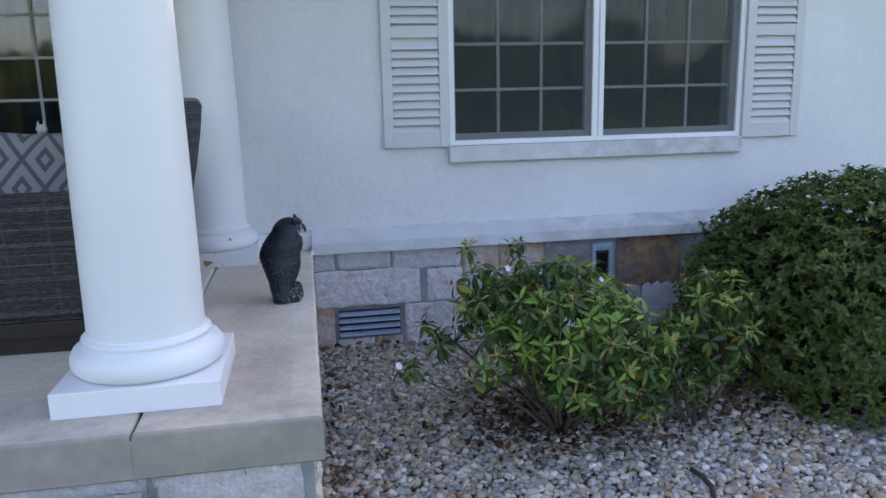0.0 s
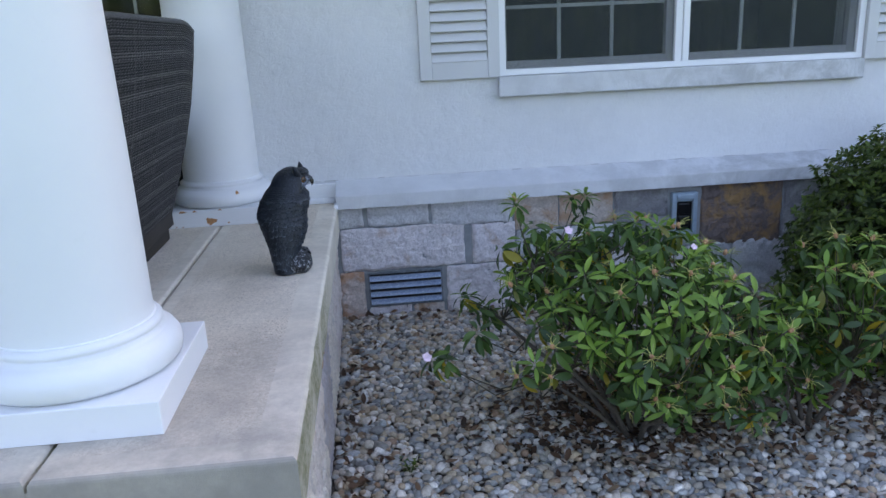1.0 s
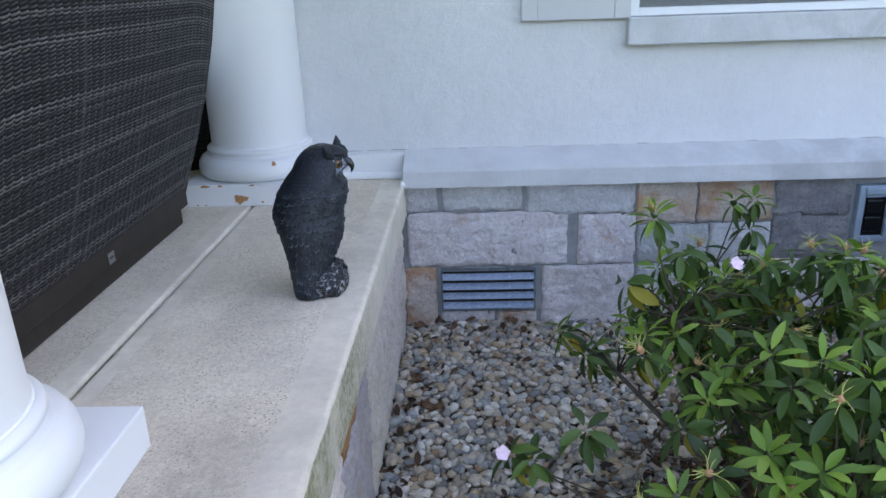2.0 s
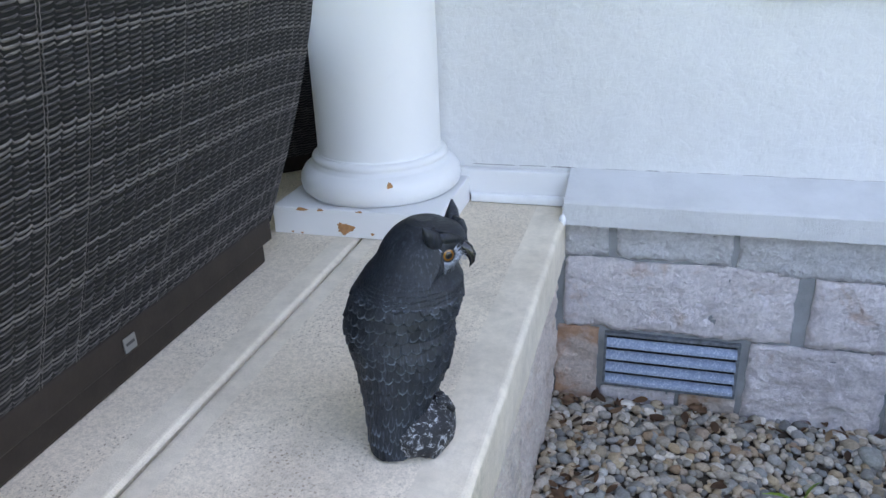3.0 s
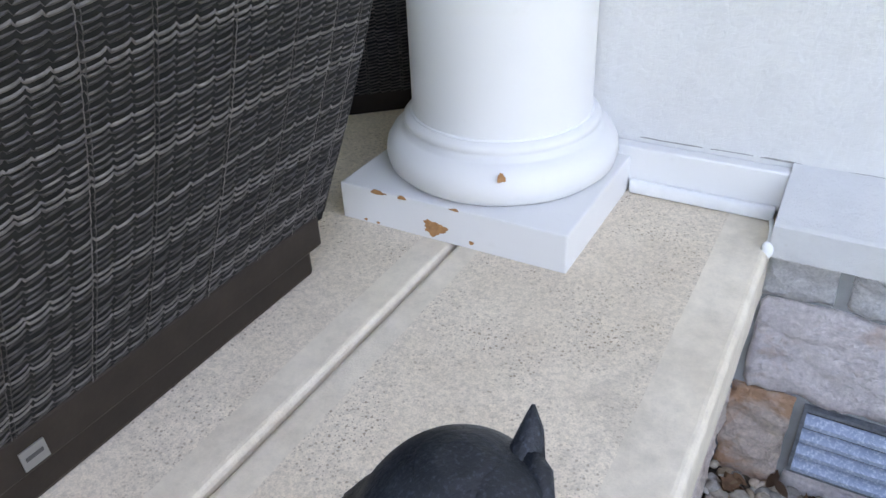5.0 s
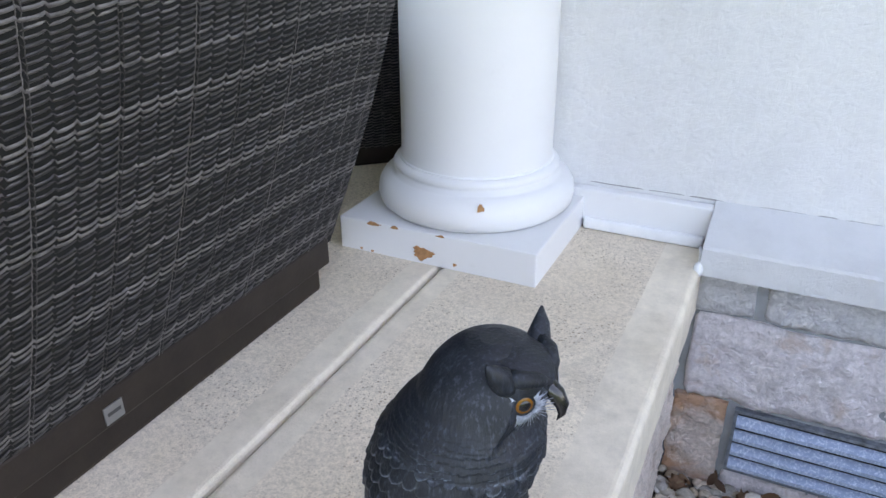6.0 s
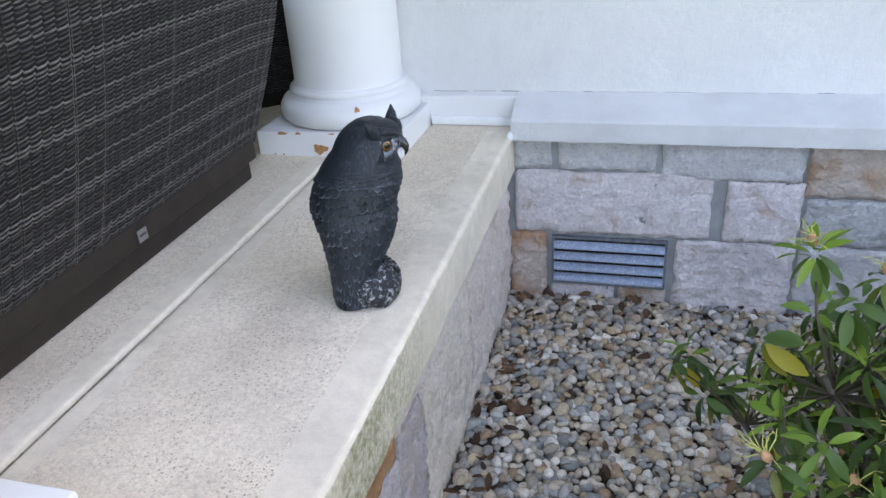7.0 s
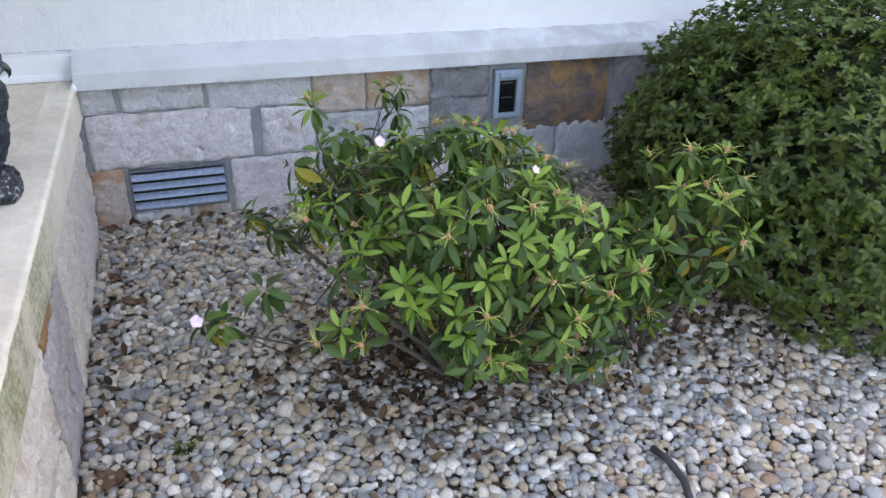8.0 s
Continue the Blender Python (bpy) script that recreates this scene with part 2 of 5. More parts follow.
def leaf_mat(name, stops, rough=0.45, scale=3.0):
    k = Nodes(name, rough, spec=0.4)
    c = k.ramp(k.math("FRACT", k.math("ADD", k.geo("Random Per Island"), k.rand())), *stops)
    patch = k.ramp(k.noise(scale, 3), (0.3, 0.75), (0.7, 1.2))
    c = k.mix(1.0, c, patch, "MULTIPLY")
    k.color(c)
    k.bump(k.noise(90, 2), 0.12, 0.002)
    glow = k.t.nodes.new("ShaderNodeBsdfTranslucent")
    k.link(k.mix(1.0, c, (1.25, 1.25, 0.8), "MULTIPLY"), glow.inputs["Color"])
    both = k.t.nodes.new("ShaderNodeMixShader")
    both.inputs[0].default_value = 0.35
    k.link(k.b.outputs[0], both.inputs[1])
    k.link(glow.outputs[0], both.inputs[2])
    k.link(both.outputs[0], k.t.nodes["Material Output"].inputs["Surface"])
    return k.m


def plain_mat(name, col, rough=0.6, metal=0.0, var=0.15, scale=12.0, bump=0.1, spec=0.4):
    k = Nodes(name, rough, metal, spec)
    lo = tuple(v * (1 - var) for v in col)
    hi = tuple(min(1.0, v * (1 + var)) for v in col)
    k.color(k.ramp(k.noise(scale, 5, 0.6), (0.3, lo), (0.7, hi)))
    if bump:
        k.bump(k.noise(scale * 6, 4), bump, 0.004)
    return k.m


def galvanised_mat():
    k = Nodes("galvanised_metal", 0.45, 0.35, 0.5)
    sp = k.voronoi(70, "Color")
    c = k.ramp(k.axis(sp, 0), (0.0, (0.20, 0.26, 0.35)), (1.0, (0.25, 0.31, 0.41)))
    wear_and_glint = k.ramp(k.noise(160, 5, 0.75), (0.50, 0.0), (0.66, 0.75))
    k.color(k.mix(wear_and_glint, c, (0.55, 0.61, 0.70)))
    k.rough(k.ramp(k.noise(20, 4), (0.3, 0.38), (0.7, 0.6)))
    return k.m


def wicker_mat():
    k = Nodes("wicker_resin", 0.42, spec=0.45)
    r = k.rand()
    c = k.ramp(r, (0.0, (0.021, 0.0192, 0.0205)), (0.70, (0.043, 0.0395, 0.0415)), (0.92, (0.066, 0.061, 0.061)), (1.0, (0.105, 0.097, 0.094)))
    st = k.ramp(k.noise(60, 3, 0.6, k.scaled(k.co, (1, 1, 14))), (0.3, 0.7), (0.7, 1.3))
    c = k.mix(1.0, c, k.ramp(k.noise(38, 2, 0.5, k.scaled(k.co, (1, 1, 4))), (0.36, 0.5), (0.5, 0.95), (0.66, 1.75)), "MULTIPLY")
    k.color(k.mix(1.0, c, st, "MULTIPLY"))
    k.bump(k.noise(80, 2, 0.5, k.scaled(k.co, (1, 0.2, 10))), 0.3, 0.002)
    return k.m


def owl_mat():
    """Black moulded resin, faintly blue, dry-brushed grey on its raised edges, their gloss highlights painted in too.
    """
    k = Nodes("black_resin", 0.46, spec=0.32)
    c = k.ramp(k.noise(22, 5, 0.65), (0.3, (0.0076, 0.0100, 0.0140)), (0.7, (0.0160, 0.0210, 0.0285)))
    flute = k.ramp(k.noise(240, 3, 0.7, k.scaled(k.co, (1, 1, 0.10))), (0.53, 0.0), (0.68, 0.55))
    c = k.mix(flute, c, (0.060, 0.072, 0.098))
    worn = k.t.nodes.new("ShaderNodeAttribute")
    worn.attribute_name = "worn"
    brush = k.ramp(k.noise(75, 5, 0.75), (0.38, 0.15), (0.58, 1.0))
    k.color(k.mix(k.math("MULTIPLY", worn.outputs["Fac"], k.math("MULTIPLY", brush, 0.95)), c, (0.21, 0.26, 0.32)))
    k.rough(k.ramp(k.noise(35, 4), (0.3, 0.38), (0.7, 0.55)))
    k.bump(k.noise(170, 4, 0.65, k.scaled(k.co, (1.5, 1.5, 0.30))), 0.5, 0.003)
    return k.m


def owl_base_mat():
    k = Nodes("flecked_resin", 0.6, spec=0.35)
    f = k.ramp(k.noise(85, 6, 0.8, warp=0.8), (0.53, 0.0), (0.60, 0.9))
    k.color(k.mix(f, (0.014, 0.015, 0.018), (0.42, 0.44, 0.47)))
    k.bump(k.noise(60, 4, 0.6), 0.6, 0.006)
    return k.m


def glass_mat():
    k = Nodes("window_glass", 0.03, spec=0.5)
    k.color((0.9, 0.95, 0.95))
    k.b.inputs["Transmission Weight"].default_value = 1.0
    k.b.inputs["IOR"].default_value = 1.45
    return k.m


def screen_mat():
    """Fine grey insect mesh, mostly see-through."""
    k = Nodes("insect_mesh", 0.8, spec=0.2)
    k.color((0.072, 0.085, 0.084))
    k.put(k.b.inputs["Alpha"], 0.26)
    return k.m


def pillow_mat():
    """Cream cushion cloth with a grey diamond lattice."""
    k = Nodes("patterned_cloth", 0.95, spec=0.1)
    u = k.math("MULTIPLY", k.axis(k.co, 0), 6.2)
    v = k.math("MULTIPLY", k.axis(k.co, 2), 4.4)
    fu = k.math("ABSOLUTE", k.math("SUBTRACT", k.math("FRACT", u), 0.5))
    fv = k.math("ABSOLUTE", k.math("SUBTRACT", k.math("FRACT", v), 0.5))
    d = k.math("ADD", fu, fv)
    ring = k.math("FRACT", k.math("MULTIPLY", d, 3.0))
    line = k.math("LESS_THAN", k.math("ABSOLUTE", k.math("SUBTRACT", ring, 0.5)), 0.19)
    k.color(k.mix(line, (0.215, 0.208, 0.205), (0.088, 0.086, 0.088)))
    k.bump(k.noise(260, 2), 0.3, 0.002)
    return k.m


MAT = {
    "stucco": stucco_mat(), "white": white_paint_mat(), "trim": white_paint_mat("grey_white_trim", 0.62, 0.5), "ledge": cast_stone_mat(),
    "concrete": concrete_mat(), "mortar": mortar_mat(), "pebble": pebble_mat(), "soil": soil_mat(), "lawn": lawn_mat(),
    "s_grey": stone_mat("grey_granite", (0.48, 0.475, 0.485), (0.63, 0.62, 0.63)),
    "s_pink": stone_mat("pinkish_stone", (0.59, 0.54, 0.55), (0.76, 0.705, 0.705), (0.66, 0.48, 0.39), 0.63),
    "s_tan": stone_mat("tan_stone", (0.46, 0.385, 0.33), (0.58, 0.505, 0.455), (0.50, 0.30, 0.18), 0.54),
    "s_brown": stone_mat("brown_stone", (0.13, 0.10, 0.095), (0.25, 0.19, 0.165), (0.50, 0.29, 0.12), 0.50),
    "s_dark": stone_mat("dark_stone", (0.19, 0.185, 0.195), (0.31, 0.30, 0.305), (0.50, 0.50, 0.50), 0.60),
    "s_white": stone_mat("whitish_stone", (0.40, 0.41, 0.42), (0.52, 0.52, 0.52)),
    "s_cream": stone_mat("cream_stone", (0.74, 0.64, 0.54), (0.82, 0.73, 0.64), (0.60, 0.53, 0.49), 0.62),
    "s_rust": stone_mat("rusty_stone", (0.36, 0.17, 0.075), (0.52, 0.30, 0.16)), "s_pale": stone_mat("pale_pink_stone", (0.74, 0.63, 0.555), (0.82, 0.72, 0.65), (0.66, 0.50, 0.38), 0.60), "s_orange": stone_mat("orange_stone", (0.54, 0.44, 0.385), (0.66, 0.555, 0.495), (0.60, 0.33, 0.19), 0.47), "s_mauve": stone_mat("mauve_stone", (0.47, 0.41, 0.41), (0.60, 0.54, 0.53), (0.60, 0.49, 0.41), 0.60),
    "metal": galvanised_mat(), "vent_frame": plain_mat("weathered_vent_frame", (0.15, 0.17, 0.19), 0.6, 0.2, 0.4, 60, 0.2), "wicker": wicker_mat(), "owl": owl_mat(), "owl_base": owl_base_mat(), "glass": glass_mat(),
    "pillow": pillow_mat(), "screen": screen_mat(),
    "frame_brown": plain_mat("brown_aluminium", (0.027, 0.020, 0.0165), 0.5, 0.2, 0.2, 20),
    "bare_wood": plain_mat("bare_wood", (0.40, 0.20, 0.09), 0.85, 0, 0.3, 60),
    "amber": plain_mat("amber_eye", (0.18, 0.072, 0.012), 0.12, 0, 0.25, 60, 0, 0.6),
    "black": plain_mat("black_plastic", (0.006, 0.006, 0.007), 0.3, 0, 0.1, 30, 0),
    "owl_face": plain_mat("grey_face_paint", (0.27, 0.30, 0.36), 0.7, 0, 0.7, 160, 0.2),
    "outlet": plain_mat("blue_grey_box", (0.30, 0.38, 0.45), 0.5, 0.3, 0.12, 25),
    "caulk": plain_mat("white_caulk", (0.78, 0.79, 0.80), 0.5, 0, 0.05, 25),
    "tag": plain_mat("silver_tag", (0.22, 0.215, 0.21), 0.45, 0.3, 0.05, 25, 0),
    "ink": plain_mat("dark_ink", (0.06, 0.06, 0.06), 0.6, 0, 0.1, 25, 0),
    "twig": plain_mat("dark_twig", (0.055, 0.046, 0.028), 0.85, 0, 0.35, 40, 0.3),
    "bark": plain_mat("grey_bark", (0.085, 0.070, 0.056), 0.9, 0, 0.35, 40, 0.5),
    "dead_leaf": leaf_mat("dead_leaves", ((0.0, (0.035, 0.022, 0.016)), (0.5, (0.10, 0.055, 0.034)), (0.85, (0.17, 0.095, 0.055)), (1.0, (0.26, 0.18, 0.12))), 0.8),
    "rhodo": leaf_mat("rhododendron_leaf", ((0.0, (0.030, 0.064, 0.018)), (0.45, (0.048, 0.100, 0.024)), (0.85, (0.075, 0.140, 0.030)), (0.96, (0.105, 0.175, 0.040)), (1.0, (0.16, 0.15, 0.030))), 0.44),
    "rhodo_new": leaf_mat("young_rhododendron_leaf", ((0.0, (0.095, 0.180, 0.028)), (0.6, (0.155, 0.275, 0.040)), (1.0, (0.24, 0.36, 0.062))), 0.46),
    "rhodo_old": leaf_mat("yellowing_leaf", ((0.0, (0.10, 0.13, 0.02)), (0.6, (0.32, 0.27, 0.03)), (1.0, (0.45, 0.33, 0.03))), 0.5),
    "tendril": plain_mat("spent_bloom_stalk", (0.44, 0.43, 0.13), 0.7, 0, 0.25, 30),
    "bud": plain_mat("spent_bloom", (0.42, 0.22, 0.12), 0.8, 0, 0.3, 60),
    "petal": plain_mat("pale_petal", (0.78, 0.62, 0.70), 0.6, 0, 0.15, 40),
    "shrub": leaf_mat("shrub_leaf", ((0.0, (0.036, 0.062, 0.014)), (0.5, (0.070, 0.110, 0.022)), (0.85, (0.105, 0.155, 0.030)), (1.0, (0.16, 0.205, 0.042))), 0.45),
    "shadow_leaf": leaf_mat("shaded_inner_leaf", ((0.0, (0.018, 0.034, 0.010)), (1.0, (0.034, 0.06, 0.016))), 0.5),
    "ceiling": white_paint_mat("ceiling_paint", 0.72, 0.6), "curtain": plain_mat("curtain_cloth", (0.10, 0.10, 0.11), 0.95, 0, 0.2, 8),
    "interior": plain_mat("room_wall", (0.16, 0.15, 0.14), 0.9, 0, 0.15, 4), "roof": plain_mat("roof_shingles", (0.10, 0.10, 0.105), 0.9, 0, 0.3, 15, 0.4),
    "tree": leaf_mat("far_tree_leaf", ((0.0, (0.025, 0.045, 0.016)), (1.0, (0.075, 0.115, 0.035))), 0.7), "porcelain": plain_mat("white_porcelain", (0.75, 0.75, 0.74), 0.25, 0, 0.05, 30, 0),
    "hose": plain_mat("black_hose", (0.035, 0.037, 0.042), 0.5, 0, 0.2, 30),
}

# ---- mesh helpers ----


def mesh_of(name, bm, mats, smooth=False):
    me = bpy.data.meshes.new(name)
    bm.normal_update()
    bm.to_mesh(me)
    bm.free()
    for m in (mats if isinstance(mats, (list, tuple)) else [mats]):
        me.materials.append(MAT[m])
    if smooth:
        me.shade_smooth()
    return me


def part(name, bm, mats, parent, label="", smooth=False, m=None):
    ob = new(name, mesh_of(name, bm, mats, smooth))
    ob.parent = parent
    if m is not None:
        ob.matrix_basis = m
    return tagged(ob, label)


def thing(name, label, category, m=None, group="", kind=""):
    ob = new(name)
    ob.empty_display_size = 0.1
    if m is not None:
        ob.matrix_basis = m
    return tagged(ob, label, category, group, kind)


def solid(name, bm, mats, label="", category="", kind="structure", smooth=False, group=""):
    return tagged(new(name, mesh_of(name, bm, mats, smooth)), label, category, group, kind)


def box(bm, x0, x1, y0, y1, z0, z1, bevel=0.0, seg=2, mat=0):
    n0 = len(bm.faces)
    r = bmesh.ops.create_cube(bm, size=1.0)
    bmesh.ops.scale(bm, vec=(x1 - x0, y1 - y0, z1 - z0), verts=r["verts"])
    bmesh.ops.translate(bm, vec=((x0 + x1) / 2, (y0 + y1) / 2, (z0 + z1) / 2), verts=r["verts"])
    if bevel:
        es = list({e for v in r["verts"] for e in v.link_edges})
        bmesh.ops.bevel(bm, geom=es, offset=bevel, segments=seg, profile=0.5, affect="EDGES")
    bm.faces.ensure_lookup_table()
    for f in bm.faces[n0:]:
        f.material_index = mat
    return bm


def boxed(*a, **k):
    return box(bmesh.new(), *a, **k)


def lathe(bm, profile, seg=64, cx=0.0, cy=0.0):
    rings = []
    for r, z in profile:
        rings.append([bm.verts.new((cx + r * math.cos(2 * math.pi * i / seg), cy + r * math.sin(2 * math.pi * i / seg), z)) for i in range(seg)])
    for a, b in zip(rings, rings[1:]):
        for i in range(seg):
            j = (i + 1) % seg
            bm.faces.new((a[i], a[j], b[j], b[i]))
    bm.faces.new(list(reversed(rings[0])))
    bm.faces.new(rings[-1])
    return bm


def tube(bm, pts, radii, seg=6, mat=0):
    """A tapered round tube along pts."""
    rings = []
    n = len(pts)
    pts = [Vector(p) for p in pts]
    for i, p in enumerate(pts):
        d = (pts[min(i + 1, n - 1)] - pts[max(i - 1, 0)]).normalized()
        a = d.orthogonal().normalized()
        b = d.cross(a)
        rings.append([bm.verts.new(p + radii[i] * (a * math.cos(2 * math.pi * j / seg) + b * math.sin(2 * math.pi * j / seg))) for j in range(seg)])
    for r0, r1 in zip(rings, rings[1:]):
        best = min(range(seg), key=lambda s: sum((r0[j].co - r1[(j + s) % seg].co).length for j in range(seg)))
        for j in range(seg):
            k = (j + 1) % seg
            f = bm.faces.new((r0[j], r0[k], r1[(k + best) % seg], r1[(j + best) % seg]))
            f.material_index = mat
            f.smooth = True
    bm.faces.new(list(reversed(rings[0]))).material_index = mat
    bm.faces.new(rings[-1]).material_index = mat
    return bm


def prism(bm, outline, axis, lo, hi, mat=0):
    """An outline of (u, v) pushed along an axis. axis 'x': u=y, v=z; 'y': u=x, v=z; 'z': u=x, v=y."""
    def at(u, v, w):
        return {"x": (w, u, v), "y": (u, w, v), "z": (u, v, w)}[axis]
    a = [bm.verts.new(at(u, v, lo)) for u, v in outline]
    b = [bm.verts.new(at(u, v, hi)) for u, v in outline]
    n = len(a)
    fs = [bm.faces.new(a), bm.faces.new(list(reversed(b)))]
    for i in range(n):
        j = (i + 1) % n
        fs.append(bm.faces.new((a[j], a[i], b[i], b[j])))
    for f in fs:
        f.material_index = mat
    bmesh.ops.recalc_face_normals(bm, faces=fs)
    return bm


def rounded(bm, verts_test, offset, seg=4):
    es = [e for e in bm.edges if verts_test(e)]
    bmesh.ops.bevel(bm, geom=es, offset=offset, segments=seg, profile=0.5, affect="EDGES")
    return bm

# ---- ground ----


def sheet(x0, x1, y0, y1, nx, ny, zf):
    bm = bmesh.new()
    vs = [[bm.verts.new((x0 + (x1 - x0) * i / nx, y0 + (y1 - y0) * j / ny, zf(x0 + (x1 - x0) * i / nx, y0 + (y1 - y0) * j / ny))) for i in range(nx + 1)] for j in range(ny + 1)]
    for j in range(ny):
        for i in range(nx):
            bm.faces.new((vs[j][i], vs[j][i + 1], vs[j + 1][i + 1], vs[j + 1][i]))
    return bm


def bed_z(x, y):
    """Height of the gravel bed: it falls a little away from the house."""
    return GRAVEL_Z + 0.018 * max(y, -3.5) + 0.010 * noise.noise((x * 1.3, y * 1.3, 0.0))


solid("ground", sheet(-400, 400, -600, 200, 8, 8, lambda x, y: -0.16), "lawn", "mown green lawn around the house", "lawn")
bed = sheet(0.0, 4.5, -3.05, 0.02, 46, 32, lambda x, y: bed_z(x, y) - 0.02)
skirt = bmesh.ops.extrude_edge_only(bed, edges=[e for e in bed.edges if e.is_boundary])
for v in skirt["geom"]:
    if isinstance(v, bmesh.types.BMVert):
        v.co.z = -0.2
solid("gravel_bed", bed, "soil", "dark soil under the river gravel", "bed")

# ---- porch slab and foundations ----
porch_floor = thing("porch_floor", "weathered tan concrete porch slab with a tooled joint", "porch floor", kind="structure")


def slab_panel(x0, x1, y0, y1, label):
    bm = boxed(x0, x1, y0, y1, SLAB_Z - 0.146, SLAB_Z)
    rounded(bm, lambda e: all(v.co.z > SLAB_Z - 0.001 for v in e.verts), 0.014, 4)
    rounded(bm, lambda e: all(v.co.z < SLAB_Z - 0.14 for v in e.verts), 0.006, 1)
    if x1 > 0:
        y = y0 + 0.03
        while y < y1:
            bmesh.ops.bisect_plane(bm, geom=list(bm.verts) + list(bm.edges) + list(bm.faces), plane_co=(0, y, 0), plane_no=(0, 1, 0))
            y += 0.03
        for v in bm.verts:
            if v.co.x > x1 - 0.03 and v.co.z > SLAB_Z - 0.03:
                w = noise.noise((v.co.y * 9, 1.0, 0)) + 0.7 * noise.noise((v.co.y * 31, 4.0, 0)) - 0.2
                v.co.x += 0.0032 * w * (1 if v.co.z > SLAB_Z - 0.018 else 0.6)
                v.co.z += min(0.0, 0.0022 * noise.noise((v.co.y * 24, 9.0, 0)))
            elif v.co.x > x1 - 0.002:
                v.co.x += 0.0028 * noise.noise((v.co.y * 12, v.co.z * 12, 3.0))
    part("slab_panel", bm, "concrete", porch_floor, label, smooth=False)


JOINT_X = -0.379
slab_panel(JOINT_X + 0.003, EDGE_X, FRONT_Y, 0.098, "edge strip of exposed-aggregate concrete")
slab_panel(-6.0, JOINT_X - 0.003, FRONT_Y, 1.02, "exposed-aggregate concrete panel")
part("joint_filler", boxed(JOINT_X - 0.0029, JOINT_X + 0.0029, FRONT_Y + 0.0012, 0.09, SLAB_Z - 0.144, SLAB_Z - 0.024), "concrete", porch_floor)

foundation_wall = solid("foundation_wall", boxed(0.13, 6.0, 0.004, 0.34, -0.4, 0.655), "mortar", "grey mortared stone foundation of the house", "wall")
porch_base = solid("porch_base", boxed(-5.9, 0.129, -2.412, 0.003, -0.4, SLAB_Z - 0.148), "mortar", "mortared stone base under the porch", "wall")


def stone_block(bm, w, h, d, rng, res=0.013):
    """A quarry-faced block: front at local y = 0 looking to -y, uneven outline and face."""
    nx, nz = max(4, int(w / res)), max(3, int(h / res))
    sx, sz = rng.random() * 50, rng.random() * 50
    chip = [rng.uniform(-0.012, 0.004) for _ in range(4)]
    grid = []
    for j in range(nz + 1):
        row = []
        for i in range(nx + 1):
            u, v = i / nx, j / nz
            x, z = (u - 0.5) * w, (v - 0.5) * h
            edge = min(u * w, (1 - u) * w, v * h, (1 - v) * h)
            rim = max(0.0, 1 - edge / 0.008)
            y = -0.008 + 0.004 * rim ** 2 + 0.008 * noise.noise((x * 8 + sx, z * 8 + sz, 3.0)) + 0.0110 * noise.noise((x * 26 + sx, z * 30, sz)) + 0.0080 * noise.noise((x * 62, z * 70 + sz, sx))
            if i in (0, nx):
                x += 0.0065 * noise.noise((sx, z * 22, i)) + (chip[0] if j in (0, nz) and i == 0 else 0) * (-1)
            if j in (0, nz):
                z += 0.006 * noise.noise((x * 18, sz, j))
            row.append(bm.verts.new((x, y, z)))
        grid.append(row)
    for j in range(nz):
        for i in range(nx):
            f = bm.faces.new((grid[j][i], grid[j][i + 1], grid[j + 1][i + 1], grid[j + 1][i]))
            f.smooth = True
    loop = grid[0] + [r[-1] for r in grid[1:]] + list(reversed(grid[-1]))[1:] + [r[0] for r in reversed(grid[1:-1])]
    rear = [bm.verts.new((v.co.x, d, v.co.z)) for v in loop]
    for k in range(len(loop)):
        m = (k + 1) % len(loop)
        bm.faces.new((loop[k], rear[k], rear[m], loop[m]))
    return bm


RNG = random.Random(7)
HOUSE_STONES = [
    (0.168, 0.288, 0.545, 0.650, "s_grey"), (0.322, 0.634, 0.548, 0.650, "s_grey"), (0.662, 1.086, 0.527, 0.650, "s_grey"),
    (1.108, 1.333, 0.478, 0.650, "s_tan"), (1.353, 1.636, 0.482, 0.650, "s_tan"), (1.656, 1.945, 0.502, 0.650, "s_dark"),
    (1.656, 1.945, 0.322, 0.486, "s_dark"), (2.148, 2.600, 0.312, 0.645, "s_brown"), (2.626, 3.02, 0.312, 0.645, "s_dark"),
    (0.172, 0.822, 0.306, 0.528, "s_pink"), (0.874, 1.096, 0.306, 0.512, "s_pink"), (1.118, 1.392, 0.308, 0.462, "s_white"), (1.412, 1.636, 0.308, 0.462, "s_grey"),
    (0.150, 0.272, 0.02, 0.292, "s_orange"), (0.728, 1.10, -0.05, 0.290, "s_pink"), (1.122, 1.62, -0.05, 0.290, "s_grey"), (1.642, 2.105, -0.05, 0.302, "s_pink"),
    (2.132, 2.322, -0.04, 0.316, "s_white"), (2.346, 2.732, -0.04, 0.322, "s_grey"), (2.758, 3.04, -0.04, 0.290, "s_tan"),
    (3.05, 3.5, 0.31, 0.645, "s_grey"), (3.07, 3.56, -0.04, 0.290, "s_pink"), (3.53, 4.1, 0.31, 0.645, "s_tan"), (3.59, 4.2, -0.04, 0.290, "s_grey"),
    (0.30, 0.52, 0.0, 0.088, "s_pink"), (0.54, 0.70, 0.0, 0.088, "s_tan"),
]
for x0, x1, z0, z1, m in HOUSE_STONES:
    w, h = x1 - x0 + 0.011, z1 - z0 + 0.010
    part("stone", stone_block(bmesh.new(), w, h, 0.03, RNG), m, foundation_wall, "", False, pose((x0 + x1) / 2, 0.0, (z0 + z1) / 2))
